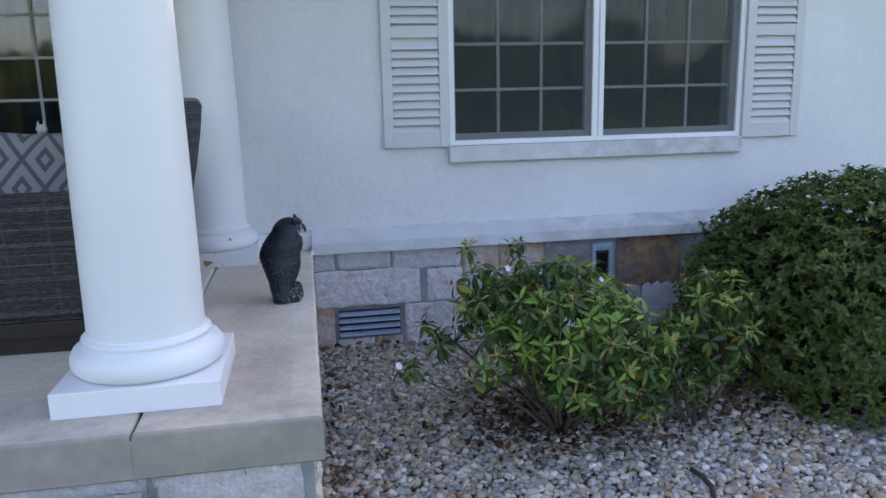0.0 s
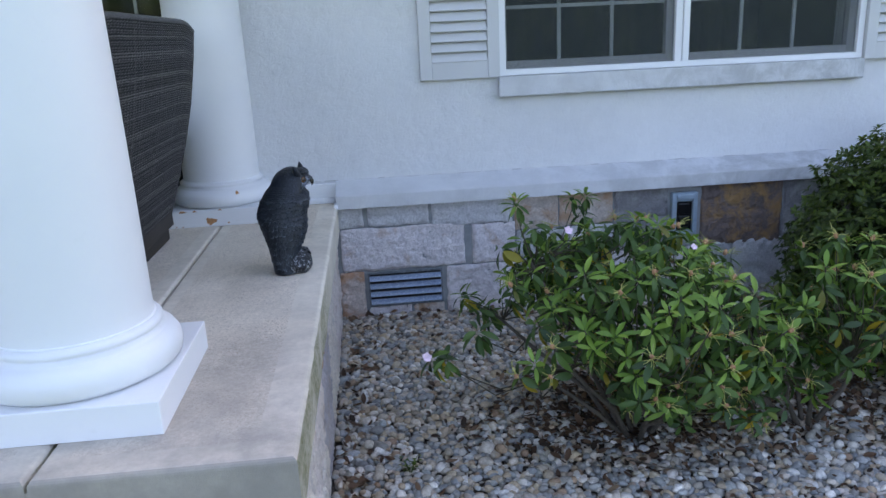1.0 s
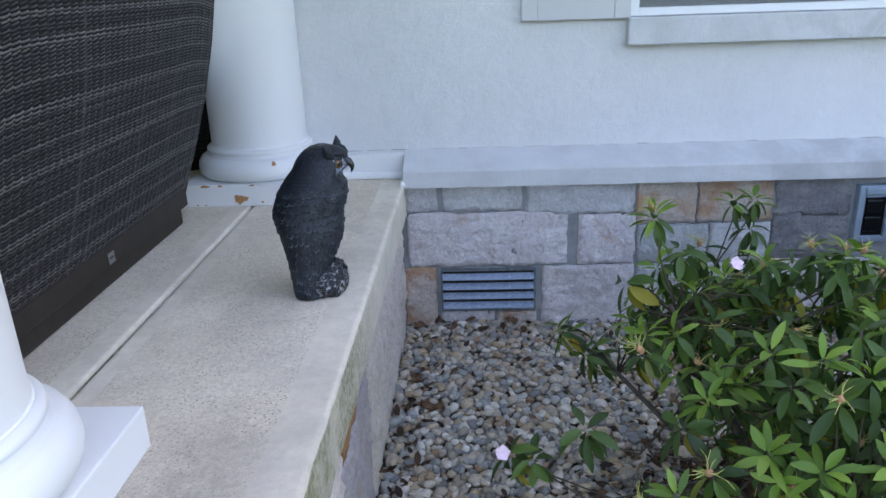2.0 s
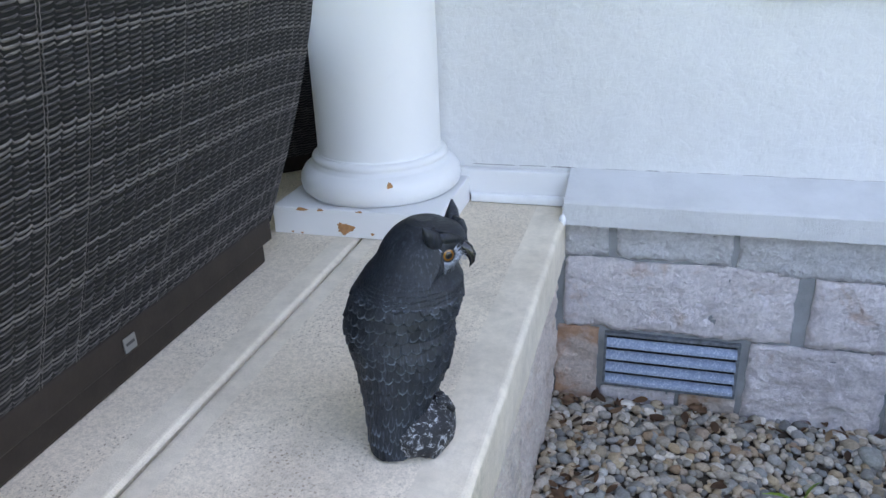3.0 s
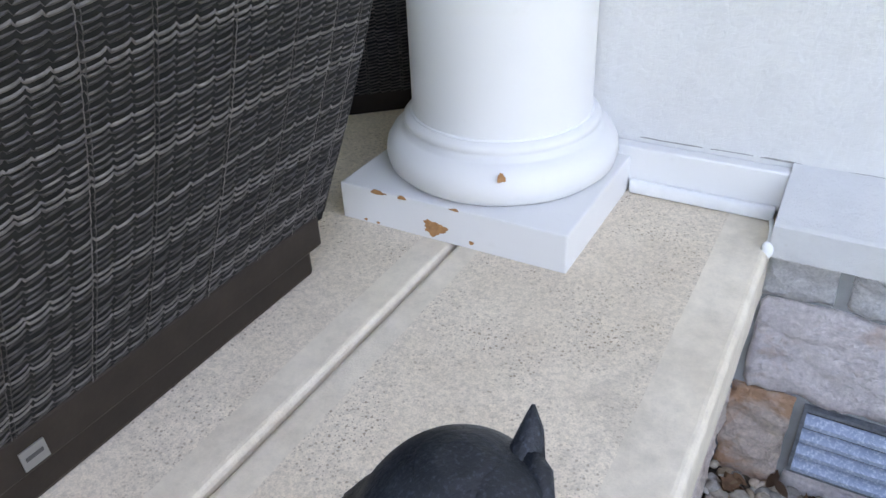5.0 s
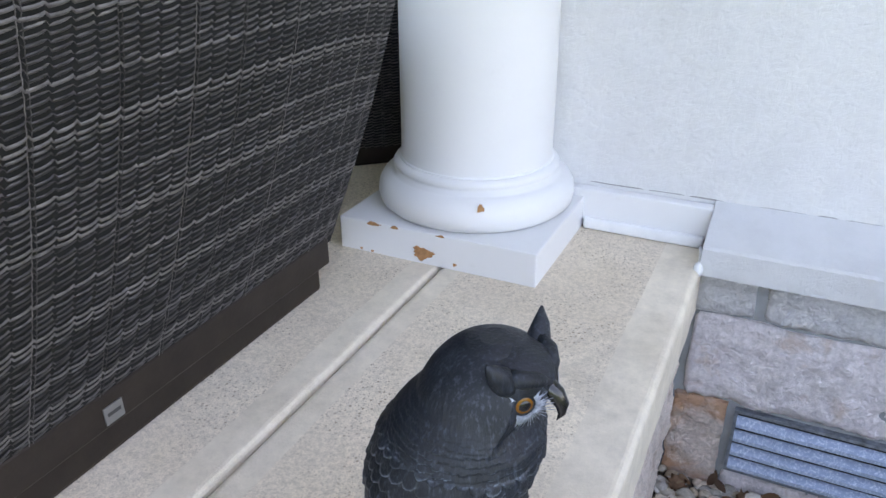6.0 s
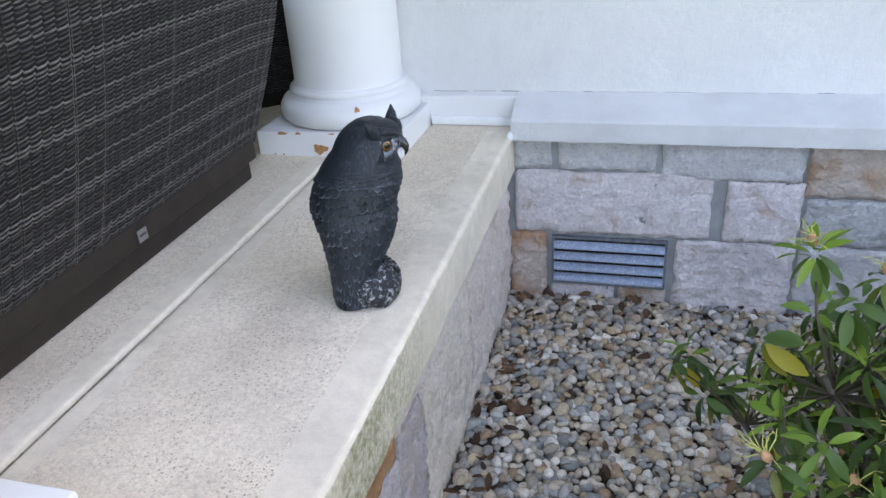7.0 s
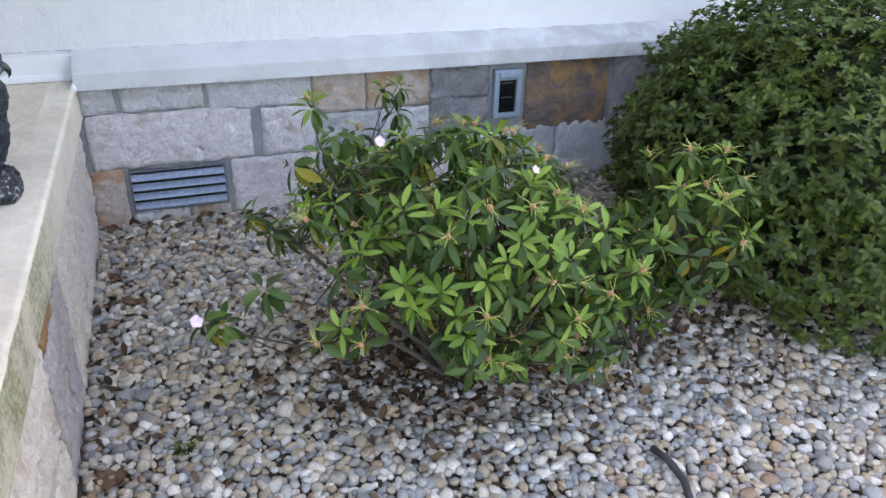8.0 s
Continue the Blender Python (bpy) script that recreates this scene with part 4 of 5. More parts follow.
def build_sofa():
    """Loveseat whose woven back stands towards the gravel; near arm towards the street."""
    s = thing("wicker_sofa", "dark brown woven wicker sofa on a brown metal base", "sofa")
    y_far, y_near, z0 = -0.43, -1.66, SLAB_Z
    length = y_far - y_near

    def top(u):
        return 0.925 - 0.035 * max(0.0, (u - (length - 0.22)) / 0.22) ** 2 - 0.03 * max(0.0, (0.2 - u) / 0.2) ** 2

    def y_at(u, h):
        """The far end leans out a little as it rises."""
        return y_near + u * (-0.492 + 0.135 * h + 0.014 * math.sin(math.pi * min(1.0, h / 0.9)) - y_near) / length

    def back(u, v):
        h = 0.125 + v * (top(u) - 0.125) / 0.80
        x = back_x(h)
        dx = (back_x(h + 0.01) - back_x(h - 0.01)) / 0.02
        return Vector((x, y_at(u, h), z0 + h)), Vector((1, 0, -dx)).normalized()

    strands("strand", weave(back, length, 92, 0.030, 0.80 / 92, 11), s)
    # core of the backrest behind the strands, near-black to paint the shaded gaps
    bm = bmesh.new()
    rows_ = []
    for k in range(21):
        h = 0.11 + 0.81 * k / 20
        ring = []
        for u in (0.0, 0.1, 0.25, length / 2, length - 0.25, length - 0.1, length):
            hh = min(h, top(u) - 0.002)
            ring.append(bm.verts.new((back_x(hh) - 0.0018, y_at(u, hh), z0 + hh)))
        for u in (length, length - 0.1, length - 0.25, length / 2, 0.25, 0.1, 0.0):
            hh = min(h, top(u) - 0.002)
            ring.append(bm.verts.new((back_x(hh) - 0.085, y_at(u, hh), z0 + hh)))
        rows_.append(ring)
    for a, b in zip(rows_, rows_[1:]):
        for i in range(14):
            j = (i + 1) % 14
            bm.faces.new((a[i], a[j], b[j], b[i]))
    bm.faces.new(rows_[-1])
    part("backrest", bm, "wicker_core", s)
    bm = bmesh.new()
    tube(bm, [(back_x(top(u) - 0.004) - 0.01, y_at(u, top(u)), z0 + top(u) + 0.002) for u in [length * k / 24 for k in range(25)]], [0.012] * 25, 8)
    part("rim", bm, "wicker", s, smooth=True)
    bm = bmesh.new()
    tube(bm, [(back_x(0.125 + k * 0.04) - 0.008, y_at(length, 0.125 + k * 0.04), z0 + 0.125 + k * 0.04) for k in range(20)], [0.007] * 20, 6)
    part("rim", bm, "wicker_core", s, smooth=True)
    # base
    part("base_rail", boxed(-0.60, -0.541, y_near + 0.01, y_far - 0.058, z0 + 0.066, z0 + 0.128, bevel=0.004), "frame_brown", s, "brown metal base rail")
    part("skirt", boxed(-0.62, -0.563, y_near + 0.05, y_far - 0.066, z0 + 0.001, z0 + 0.065, bevel=0.008), "frame_brown", s)
    part("base_rail", boxed(-1.55, -0.601, y_near + 0.002, y_near + 0.06, z0 + 0.066, z0 + 0.128, bevel=0.004), "frame_brown", s, "brown metal base rail")
    part("skirt", boxed(-1.53, -0.621, y_near + 0.03, y_near + 0.07, z0 + 0.001, z0 + 0.065), "frame_brown", s)

    def arm(u, v):
        h = 0.128 + v
        return Vector((-1.55 + u, y_near + 0.012 - 0.05 * math.sin(min(1.0, v / 0.5) * 1.5), z0 + h)), Vector((0, -1, 0))

    strands("strand", weave(arm, 0.98, 55, 0.030, 0.0088, 12), s)
    part("arm", boxed(-1.55, -0.575, y_near + 0.018, y_near + 0.15, z0 + 0.13, z0 + 0.60, bevel=0.02), "wicker", s)
    part("arm", boxed(-1.55, -0.60, y_far - 0.15, y_far - 0.02, z0 + 0.13, z0 + 0.60, bevel=0.02), "wicker", s)
    part("seat", boxed(-1.55, -0.605, y_near + 0.151, y_far - 0.151, z0 + 0.12, z0 + 0.30, bevel=0.01), "wicker", s)
    part("seat_cushion", boxed(-1.56, -0.57, y_near + 0.155, y_far - 0.155, z0 + 0.301, z0 + 0.44, bevel=0.03, seg=3), "cushion", s, "dark grey seat cushion", smooth=True)
    tg = part("tag", boxed(-0.5408, -0.5385, -1.084, -1.050, 0.744, 0.774), "tag", s, "small silver maker's tag")
    part("bar", boxed(-0.5384, -0.5379, -1.079, -1.055, 0.757, 0.763), "ink", tg)
    return s


# near-black wicker: the shade between strands is put into this colour
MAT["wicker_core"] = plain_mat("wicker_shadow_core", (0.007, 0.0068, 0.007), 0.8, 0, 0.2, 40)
MAT["cushion"] = plain_mat("dark_grey_cloth", (0.055, 0.052, 0.055), 0.95, 0, 0.2, 40, 0.2)
build_sofa()


def build_woven_seat(name, label, start, along, length):
    """A seat deeper in the porch, seen by its woven back; the seat itself lies behind."""
    s = thing(name, label, "sofa" if "sofa" in name else "chair")
    z0 = SLAB_Z
    a, d = Vector((*start, 0)), Vector((*along, 0)).normalized()
    n = Vector((d.y, -d.x, 0))

    def side(u, v):
        return a + d * u + n * (0.05 * math.sin(v * 1.6)) + Vector((0, 0, z0 + 0.06 + v)), n

    vs, fs = joined(weave(side, length, 99, 0.030, 0.0088, 21))
    o = new("woven_back", raw_mesh("woven_back", vs, fs, "wicker"))
    o.parent = s
    tagged(o, kind="stuff")

    def slab(near, far, lo, hi):
        e = a + d * length
        return prism(bmesh.new(), [(q.x - t * n.x, q.y - t * n.y) for q, t in ((a, near), (e, near), (e, far), (a, far))], "z", z0 + lo, z0 + hi)

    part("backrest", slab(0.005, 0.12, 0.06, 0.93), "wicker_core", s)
    part("base_rail", slab(0.02, 0.5, 0.001, 0.058), "frame_brown", s)
    part("seat", slab(0.121, 0.55, 0.06, 0.42), "cushion", s)
    return s


build_woven_seat("corner_sofa", "dark wicker corner sofa deeper in the porch", (-1.03, 0.067), (0.745, 0.667), 0.66)
build_woven_seat("wicker_armchair", "dark wicker armchair beside the porch window", (-2.12, -0.16), (1.0, 0.0), 0.68)


def build_pillow():
    bm = bmesh.new()
    n = 24
    grid = {}
    for side in (1, -1):
        for i in range(n + 1):
            for j in range(n + 1):
                u, v = 2 * i / n - 1, 2 * j / n - 1
                if side == -1 and (i in (0, n) or j in (0, n)):
                    grid[side, i, j] = grid[1, i, j]
                    continue
                t = max(0.0, (1 - u ** 4) * (1 - v ** 4)) ** 0.5
                s = 1 - 0.06 * (1 - abs(u)) * abs(v) ** 3 - 0.06 * (1 - abs(v)) * abs(u) ** 3
                grid[side, i, j] = bm.verts.new((0.24 * u * s, -side * 0.075 * t, 0.24 * v * s))
    for side in (1, -1):
        for i in range(n):
            for j in range(n):
                q = [grid[side, i, j], grid[side, i + 1, j], grid[side, i + 1, j + 1], grid[side, i, j + 1]]
                bm.faces.new(q if side == 1 else q[::-1])
    ob = tagged(new("throw_pillow", mesh_of("throw_pillow", bm, "pillow", True)), "cream throw pillow with a grey diamond pattern", "pillow")
    return ob


p1 = build_pillow()
p1.matrix_basis = pose(-0.92, -1.40, 1.262, -14, 3, 4)
copy_thing(p1, pose(-1.36, -1.39, 1.265, -14, -4, -3))


def build_figurine():
    bm = bmesh.new()
    lathe(bm, [(0.0, 0.0), (0.028, 0.0), (0.030, 0.012), (0.024, 0.035), (0.016, 0.055), (0.010, 0.066)], 16)
    bmesh.ops.create_uvsphere(bm, u_segments=14, v_segments=8, radius=0.018, matrix=pose(0.006, -0.004, 0.078) @ Matrix.Diagonal((1.15, 0.9, 0.95, 1)))
    for dx in (-0.009, 0.011):
        bmesh.ops.create_cone(bm, segments=8, radius1=0.007, radius2=0.0005, depth=0.018, cap_ends=True, matrix=pose(dx + 0.004, -0.002, 0.099))
    ob = tagged(new("figurine", mesh_of("figurine", bm, "porcelain", True)), "small white porcelain figurine on the window sill", "figurine")
    ob.matrix_basis = pose(-1.60, 0.965, 1.279) @ Matrix.Scale(1.9, 4)
    return ob


build_figurine()

# ---- owl decoy ----


OWL_TURN = 47.0


def build_owl():
    """Moulded owl decoy: one mesh. Local +x is where the body faces; the head is turned."""
    bm = bmesh.new()
    # z, forward shift, half depth, half width
    prof = [(0.004, -0.034, 0.036, 0.038), (0.03, -0.031, 0.040, 0.043), (0.06, -0.025, 0.047, 0.051), (0.09, -0.016, 0.056, 0.061), (0.12, -0.008, 0.067, 0.072), (0.15, -0.003, 0.079, 0.083),
            (0.18, -0.003, 0.086, 0.090), (0.21, -0.005, 0.087, 0.094), (0.235, -0.006, 0.087, 0.095), (0.26, -0.009, 0.087, 0.093), (0.28, -0.011, 0.082, 0.087), (0.295, -0.012, 0.078, 0.081),
            (0.31, -0.011, 0.074, 0.073), (0.328, -0.007, 0.071, 0.067), (0.345, -0.003, 0.065, 0.061), (0.36, 0.0, 0.053, 0.051), (0.372, 0.0, 0.034, 0.034), (0.378, 0.0, 0.016, 0.016)]
    # body surface with layered feathers: each row overlaps the one below and ends in a raised, rounded tip
    seg, lev = 360, 360
    rng = np.random.default_rng(3)
    pz = np.array(prof)
    zs = np.linspace(prof[0][0], prof[-1][0], lev)
    f_, a_, b_ = (np.interp(zs, pz[:, 0], pz[:, i]) for i in (1, 2, 3))
    ker = np.ones(13) / 13
    f_, a_, b_ = (np.convolve(np.pad(v, 6, mode="edge"), ker, mode="valid") for v in (f_, a_, b_))
    a_[-6:], b_[-6:] = np.interp(zs, pz[:, 0], pz[:, 2])[-6:], np.interp(zs, pz[:, 0], pz[:, 3])[-6:]
    A, Z = np.meshgrid(np.linspace(0, 2 * math.pi, seg, endpoint=False), zs)
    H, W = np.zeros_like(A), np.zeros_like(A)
    # (lowest row, topmost row, spacing, feathers round the body, relief, roundness of the tips)
    bands = [(-0.02, 0.090, 0.030, 34, 0.0030, 0.40), (0.100, 0.175, 0.0205, 33, 0.0042, 0.50), (0.180, 0.262, 0.0160, 35, 0.0046, 0.45), (0.267, 0.315, 0.0062, 60, 0.0016, 0.25)]
    k = 0
    for z0, z1, gap, n, lift, bow in bands:
        z = z0
        while z <= z1:
            t = (A / (2 * math.pi) * n + 0.5 * (k % 2) + 0.12 * np.sin(3 * A + k)) % n
            i = np.floor(t).astype(int) % n
            u = 2 * (t - np.floor(t)) - 1
            tip = z + (rng.uniform(-0.22, 0.22, n)[i] + 0.25 * np.sin(2 * A + k)) * gap + bow * gap * (1 - np.sqrt(np.maximum(0.0, 1 - u ** 2)))
            high = lift * rng.uniform(0.7, 1.25, n)[i]
            up = (Z - tip) / gap
            quill = 0.10 * np.cos(u * 16.0) + 0.22 * np.exp(-(u / 0.10) ** 2)
            h = high * (np.clip(1 - 0.85 * up, 0.05, 1) - 0.28 * u ** 4 + quill * np.clip(1 - up, 0, 1) * 0.5)
            H = np.where(Z >= tip, np.maximum(h, 0.0), H)
            # paler amount along feather tips and sides, painting the gloss they catch
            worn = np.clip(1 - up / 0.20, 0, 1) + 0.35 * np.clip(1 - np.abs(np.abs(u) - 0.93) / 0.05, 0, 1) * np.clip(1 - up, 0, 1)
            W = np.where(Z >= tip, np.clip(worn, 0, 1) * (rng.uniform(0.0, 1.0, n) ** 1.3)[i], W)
            z += gap
            k += 1
    H *= np.clip((0.325 - Z) / 0.03, 0, 1)
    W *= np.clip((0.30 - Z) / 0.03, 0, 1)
    X = f_[:, None] + (a_[:, None] + H) * np.cos(A)
    Y = (b_[:, None] + H) * np.sin(A)
    wear_and_glint = bm.verts.layers.float.new("worn")
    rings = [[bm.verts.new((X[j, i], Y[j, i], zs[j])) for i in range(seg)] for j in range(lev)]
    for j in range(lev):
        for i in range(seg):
            rings[j][i][wear_and_glint] = W[j, i]
    for r0, r1 in zip(rings, rings[1:]):
        for i in range(seg):
            j = (i + 1) % seg
            bm.faces.new((r0[i], r0[j], r1[j], r1[i])).smooth = True
    bm.faces.new(list(reversed(rings[0])))
    bm.faces.new(rings[-1])
    # tail reaching the ground behind, fluted
    for sgn in (-0.013, 0.004, 0.018):
        tube(bm, [(-0.052, sgn, 0.12), (-0.052, sgn * 1.05, 0.06), (-0.058, sgn - 0.004, 0.003)], [0.014, 0.014, 0.011], 10)
    # base with feet
    n0 = len(bm.faces)
    m = pose(0.010, -0.012, 0.037) @ Matrix.Diagonal((0.062, 0.066, 0.050, 1))
    r = bmesh.ops.create_icosphere(bm, subdivisions=4, radius=1.0, matrix=m)
    for v in r["verts"]:
        v.co += Vector((1, 1, 0.6)) * (0.006 * noise.noise(v.co * 40) + 0.0035 * noise.noise(v.co * 110))
        v.co.z = max(v.co.z, 0.0)
    for sgn in (-1, 1):
        for t in (-0.012, 0.0, 0.012):
            tube(bm, [(0.030, sgn * 0.028 + t, 0.080), (0.048, sgn * 0.028 + t * 1.2, 0.076), (0.060, sgn * 0.028 + t * 1.3, 0.056)], [0.008, 0.0078, 0.006], 8)
    bm.faces.ensure_lookup_table()
    for f in bm.faces[n0:]:
        f.material_index = 1
        f.smooth = True
    # head details in the turned head's frame; the face is flattened first
    hd = Matrix.Translation((0.0, 0.0, 0.335)) @ Matrix.Rotation(radians(-OWL_TURN - 5.0), 4, "Z")
    inv = hd.inverted()
    for v in bm.verts:
        if v.co.z > 0.285:
            p = inv @ v.co
            k = min(1.0, (v.co.z - 0.285) / 0.02)
            if p.x > 0.044:
                p.x = 0.044 + (p.x - 0.044) * (1 - 0.8 * k)
            v.co = hd @ p

    def add(fn, mat):
        c0 = len(bm.faces)
        fn()
        bm.faces.ensure_lookup_table()
        for f in bm.faces[c0:]:
            f.material_index = mat
            f.smooth = True

    def tuft(sgn):
        pts = [hd @ Vector(p) for p in ((0.030, sgn * 0.029, 0.012), (0.030, sgn * 0.042, 0.026), (0.027, sgn * 0.054, 0.040), (0.023, sgn * 0.063, 0.053))]
        tube(bm, pts, [0.0165, 0.0140, 0.0090, 0.0014], 12)

    def brow(sgn):
        pts = [hd @ Vector(p) for p in ((0.060, sgn * 0.001, 0.012), (0.056, sgn * 0.018, 0.021), (0.047, sgn * 0.031, 0.026), (0.034, sgn * 0.038, 0.028))]
        tube(bm, pts, [0.0070, 0.0080, 0.0090, 0.0090], 12)

    def forehead():
        r = bmesh.ops.create_uvsphere(bm, u_segments=28, v_segments=16, radius=1.0, matrix=hd @ pose(0.022, 0, 0.013) @ Matrix.Diagonal((0.0445, 0.046, 0.028, 1)))
        for v in r["verts"]:
            v.co += (v.co - hd.translation).normalized() * 0.0012 * noise.noise(v.co * 120)

    add(forehead, 0)
    for sgn in (-1, 1):
        add(lambda: tuft(sgn), 0)
        add(lambda: brow(sgn), 0)
        # facial disc, eye and pupil
        dv = Vector((0.74, sgn * 0.67, 0.0)).normalized()
        rot = dv.to_track_quat("Z", "Y").to_matrix().to_4x4()
        cen = Vector((0.0475, sgn * 0.0315, 0.000))

        def rays():
            rk = random.Random(40)
            for i in range(76):
                a = 2 * math.pi * i / 76
                d = Vector((math.cos(a), math.sin(a), 0))
                base_ = hd @ Matrix.Translation(cen) @ rot
                dh = rot @ d
                if dh.z > 0.62:
                    continue
                e = rk.uniform(0.0265, 0.0385) * (0.72 if dh.z > 0 else 1.0)
                tube(bm, [base_ @ (d * 0.0118 + Vector((0, 0, 0.0048))), base_ @ (d * 0.0155 + Vector((0, 0, 0.0050))), base_ @ (d * e + Vector((0, 0, 0.0015)))], [0.0004, 0.0007, 0.0003], 4)
        add(rays, 3)
        add(lambda: bmesh.ops.create_uvsphere(bm, u_segments=24, v_segments=12, radius=0.0265, matrix=hd @ Matrix.Translation(cen) @ rot @ Matrix.Diagonal((1, 1, 0.20, 1))), 0)
        add(lambda: bmesh.ops.create_uvsphere(bm, u_segments=20, v_segments=12, radius=0.0135, matrix=hd @ Matrix.Translation(cen) @ rot @ Matrix.Diagonal((1, 1, 0.50, 1))), 2)
        add(lambda: bmesh.ops.create_uvsphere(bm, u_segments=14, v_segments=8, radius=0.0072, matrix=hd @ Matrix.Translation(cen + dv * 0.0046) @ rot @ Matrix.Diagonal((1, 1, 0.42, 1))), 4)
    add(lambda: tube(bm, [hd @ Vector(p) for p in ((0.046, 0, 0.008), (0.060, 0, 0.005), (0.070, 0, -0.002), (0.077, 0, -0.012), (0.080, 0, -0.022), (0.079, 0, -0.030))], [0.0095, 0.0105, 0.0095, 0.0072, 0.0038, 0.0006], 14), 4)
    # the body leans towards the house as it rises
    back = Matrix.Rotation(radians(-OWL_TURN), 2)
    for v in bm.verts:
        z = v.co.z
        if z < 0.21:
            w = Vector((-0.021, 0.048)) * (z / 0.21)
        else:
            w = Vector((-0.021, 0.048)).lerp(Vector((0.022, 0.064)), min(1.0, (z - 0.21) / 0.11))
        w = back @ w
        v.co.x += w.x
        v.co.y += w.y
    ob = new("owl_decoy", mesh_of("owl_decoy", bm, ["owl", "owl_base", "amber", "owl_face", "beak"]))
    return tagged(ob, "black moulded owl decoy with amber eyes standing on the porch", "owl decoy")


MAT["beak"] = plain_mat("black_gloss", (0.012, 0.012, 0.014), 0.25, 0, 0.2, 30, 0, 0.6)
owl = build_owl()
owl.matrix_basis = pose(0.037, -1.125, SLAB_Z + 0.001, 0, 0, OWL_TURN) @ Matrix.Diagonal((1, 1, 1.012, 1))

# ---- gravel ----


def gravel():
    rng = np.random.default_rng(5)
    tv, tf = [], None
    for s in range(10):
        bm = bmesh.new()
        bmesh.ops.create_icosphere(bm, subdivisions=2, radius=1.0)
        for v in bm.verts:
            q = v.co.copy()
            v.co = q * (1 + 0.28 * noise.noise(q * 0.9 + Vector((s * 7.1, 0, 0))) + 0.10 * noise.noise(q * 2.3 + Vector((0, s * 3.7, 0))))
        tv.append(np.array([v.co[:] for v in bm.verts]))
        if tf is None:
            tf = np.array([[v.index for v in f.verts] for f in bm.faces])
        bm.free()
    pts = []
    g = 0.0250
    y = -2.95
    row = 0
    while y < -0.004:
        x = 0.145 + (row % 2) * g / 2
        while x < 3.7:
            if x < 2.55 or y < -1.55:
                pts.append((x, y))
            x += g
        y += g * 0.88
        row += 1
    pts = np.array(pts)
    pts += rng.uniform(-0.0105, 0.0105, pts.shape)
    pts = pts[(pts[:, 0] > 0.148) & (pts[:, 1] < -0.012)]
    extra = np.column_stack([rng.uniform(0.16, 3.4, 2900), rng.uniform(-2.95, -0.03, 2900)])
    allp = np.vstack([pts, extra])
    V, F = [], []
    nv = len(tv[0])
    for k, (x, y) in enumerate(allp):
        s = 0.0135 * math.exp(rng.normal(0, 0.24))
        top = k >= len(pts)
        sc = np.array([s * rng.uniform(1.0, 1.45), s * rng.uniform(0.85, 1.1), s * rng.uniform(0.6, 0.9)])
        a, b = rng.uniform(0, 2 * math.pi), rng.normal(0, 0.35)
        ca, sa, cb, sb = math.cos(a), math.sin(a), math.cos(b), math.sin(b)
        R = np.array([[ca, -sa, 0], [sa, ca, 0], [0, 0, 1]]) @ np.array([[1, 0, 0], [0, cb, -sb], [0, sb, cb]])
        z = bed_z(x, y) - 0.011 + rng.uniform(-0.006, 0.007) + (0.010 if top else 0)
        V.append((tv[k % 10] * sc) @ R.T + np.array([x, y, z]))
        F.append(tf + k * nv)
    V, F = np.vstack(V), np.vstack(F)
    me = bpy.data.meshes.new("gravel")
    me.vertices.add(len(V))
    me.vertices.foreach_set("co", V.astype(np.float32).ravel())
    me.loops.add(F.size)
    me.loops.foreach_set("vertex_index", F.astype(np.int32).ravel())
    me.polygons.add(len(F))
    me.polygons.foreach_set("loop_start", np.arange(0, F.size, 3, dtype=np.int32))
    me.update(calc_edges=True)
    me.materials.append(MAT["pebble"])
    me.shade_smooth()
    return tagged(new("river_gravel", me), "rounded grey, white and tan river pebbles", "gravel", kind="stuff")


gravel()

# ---- plants ----


def leaf_geo(L, W, droop, fold, n=5):
    """A blunt oval leaf along +x: vertices (x, y, z) and faces."""
    vs, fs = [], []
    for i in range(n + 1):
        u = i / n
        w = W * 0.5 * max(0.10, max(0.0, math.sin(math.pi * u ** 1.12)) ** 0.6)
        z = -droop * u * u * L
        vs += [(u * L, -w, z + fold * w), (u * L, 0, z), (u * L, w, z + fold * w)]
    for i in range(n):
        a = 3 * i
        fs += [(a, a + 3, a + 4, a + 1), (a + 1, a + 4, a + 5, a + 2)]
    return vs, fs


def rosette(seed, count, L, W, spread, mat, old=0.0):
    """A whorl of leaves round a shoot tip (pointing +z): a list of (points, faces, material)."""
    r = random.Random(seed)
    leaves = []
    for i in range(count):
        inner = i / count
        el = radians(spread[0] + (spread[1] - spread[0]) * inner + r.uniform(-10, 10))
        az = i * 2.399 + r.uniform(-0.25, 0.25)
        ln = L * r.uniform(0.75, 1.1) * (1 - 0.25 * inner)
        vs, fs = leaf_geo(ln, W * r.uniform(0.8, 1.1), r.uniform(0.1, 0.5), r.uniform(0.15, 0.5))
        m = Matrix.Rotation(az, 4, "Z") @ Matrix.Rotation(-el, 4, "Y") @ Matrix.Translation((0.008, 0, 0)) @ Matrix.Rotation(r.uniform(-0.5, 0.5), 4, "X")
        zoff = Vector((0, 0, -0.022 * (1 - inner)))
        leaves.append(([m @ Vector(v) + zoff for v in vs], fs, "rhodo_old" if inner < old else mat))
    return leaves


def stalk_mesh():
    bm = bmesh.new()
    tube(bm, [(0, 0, -0.05), (0, 0, -0.01), (0, 0, 0.004)], [0.0028, 0.0026, 0.0015], 5)
    return mesh_of("shoot", bm, "bark", True)


STALK = stalk_mesh()
LEAF_MESHES = {}


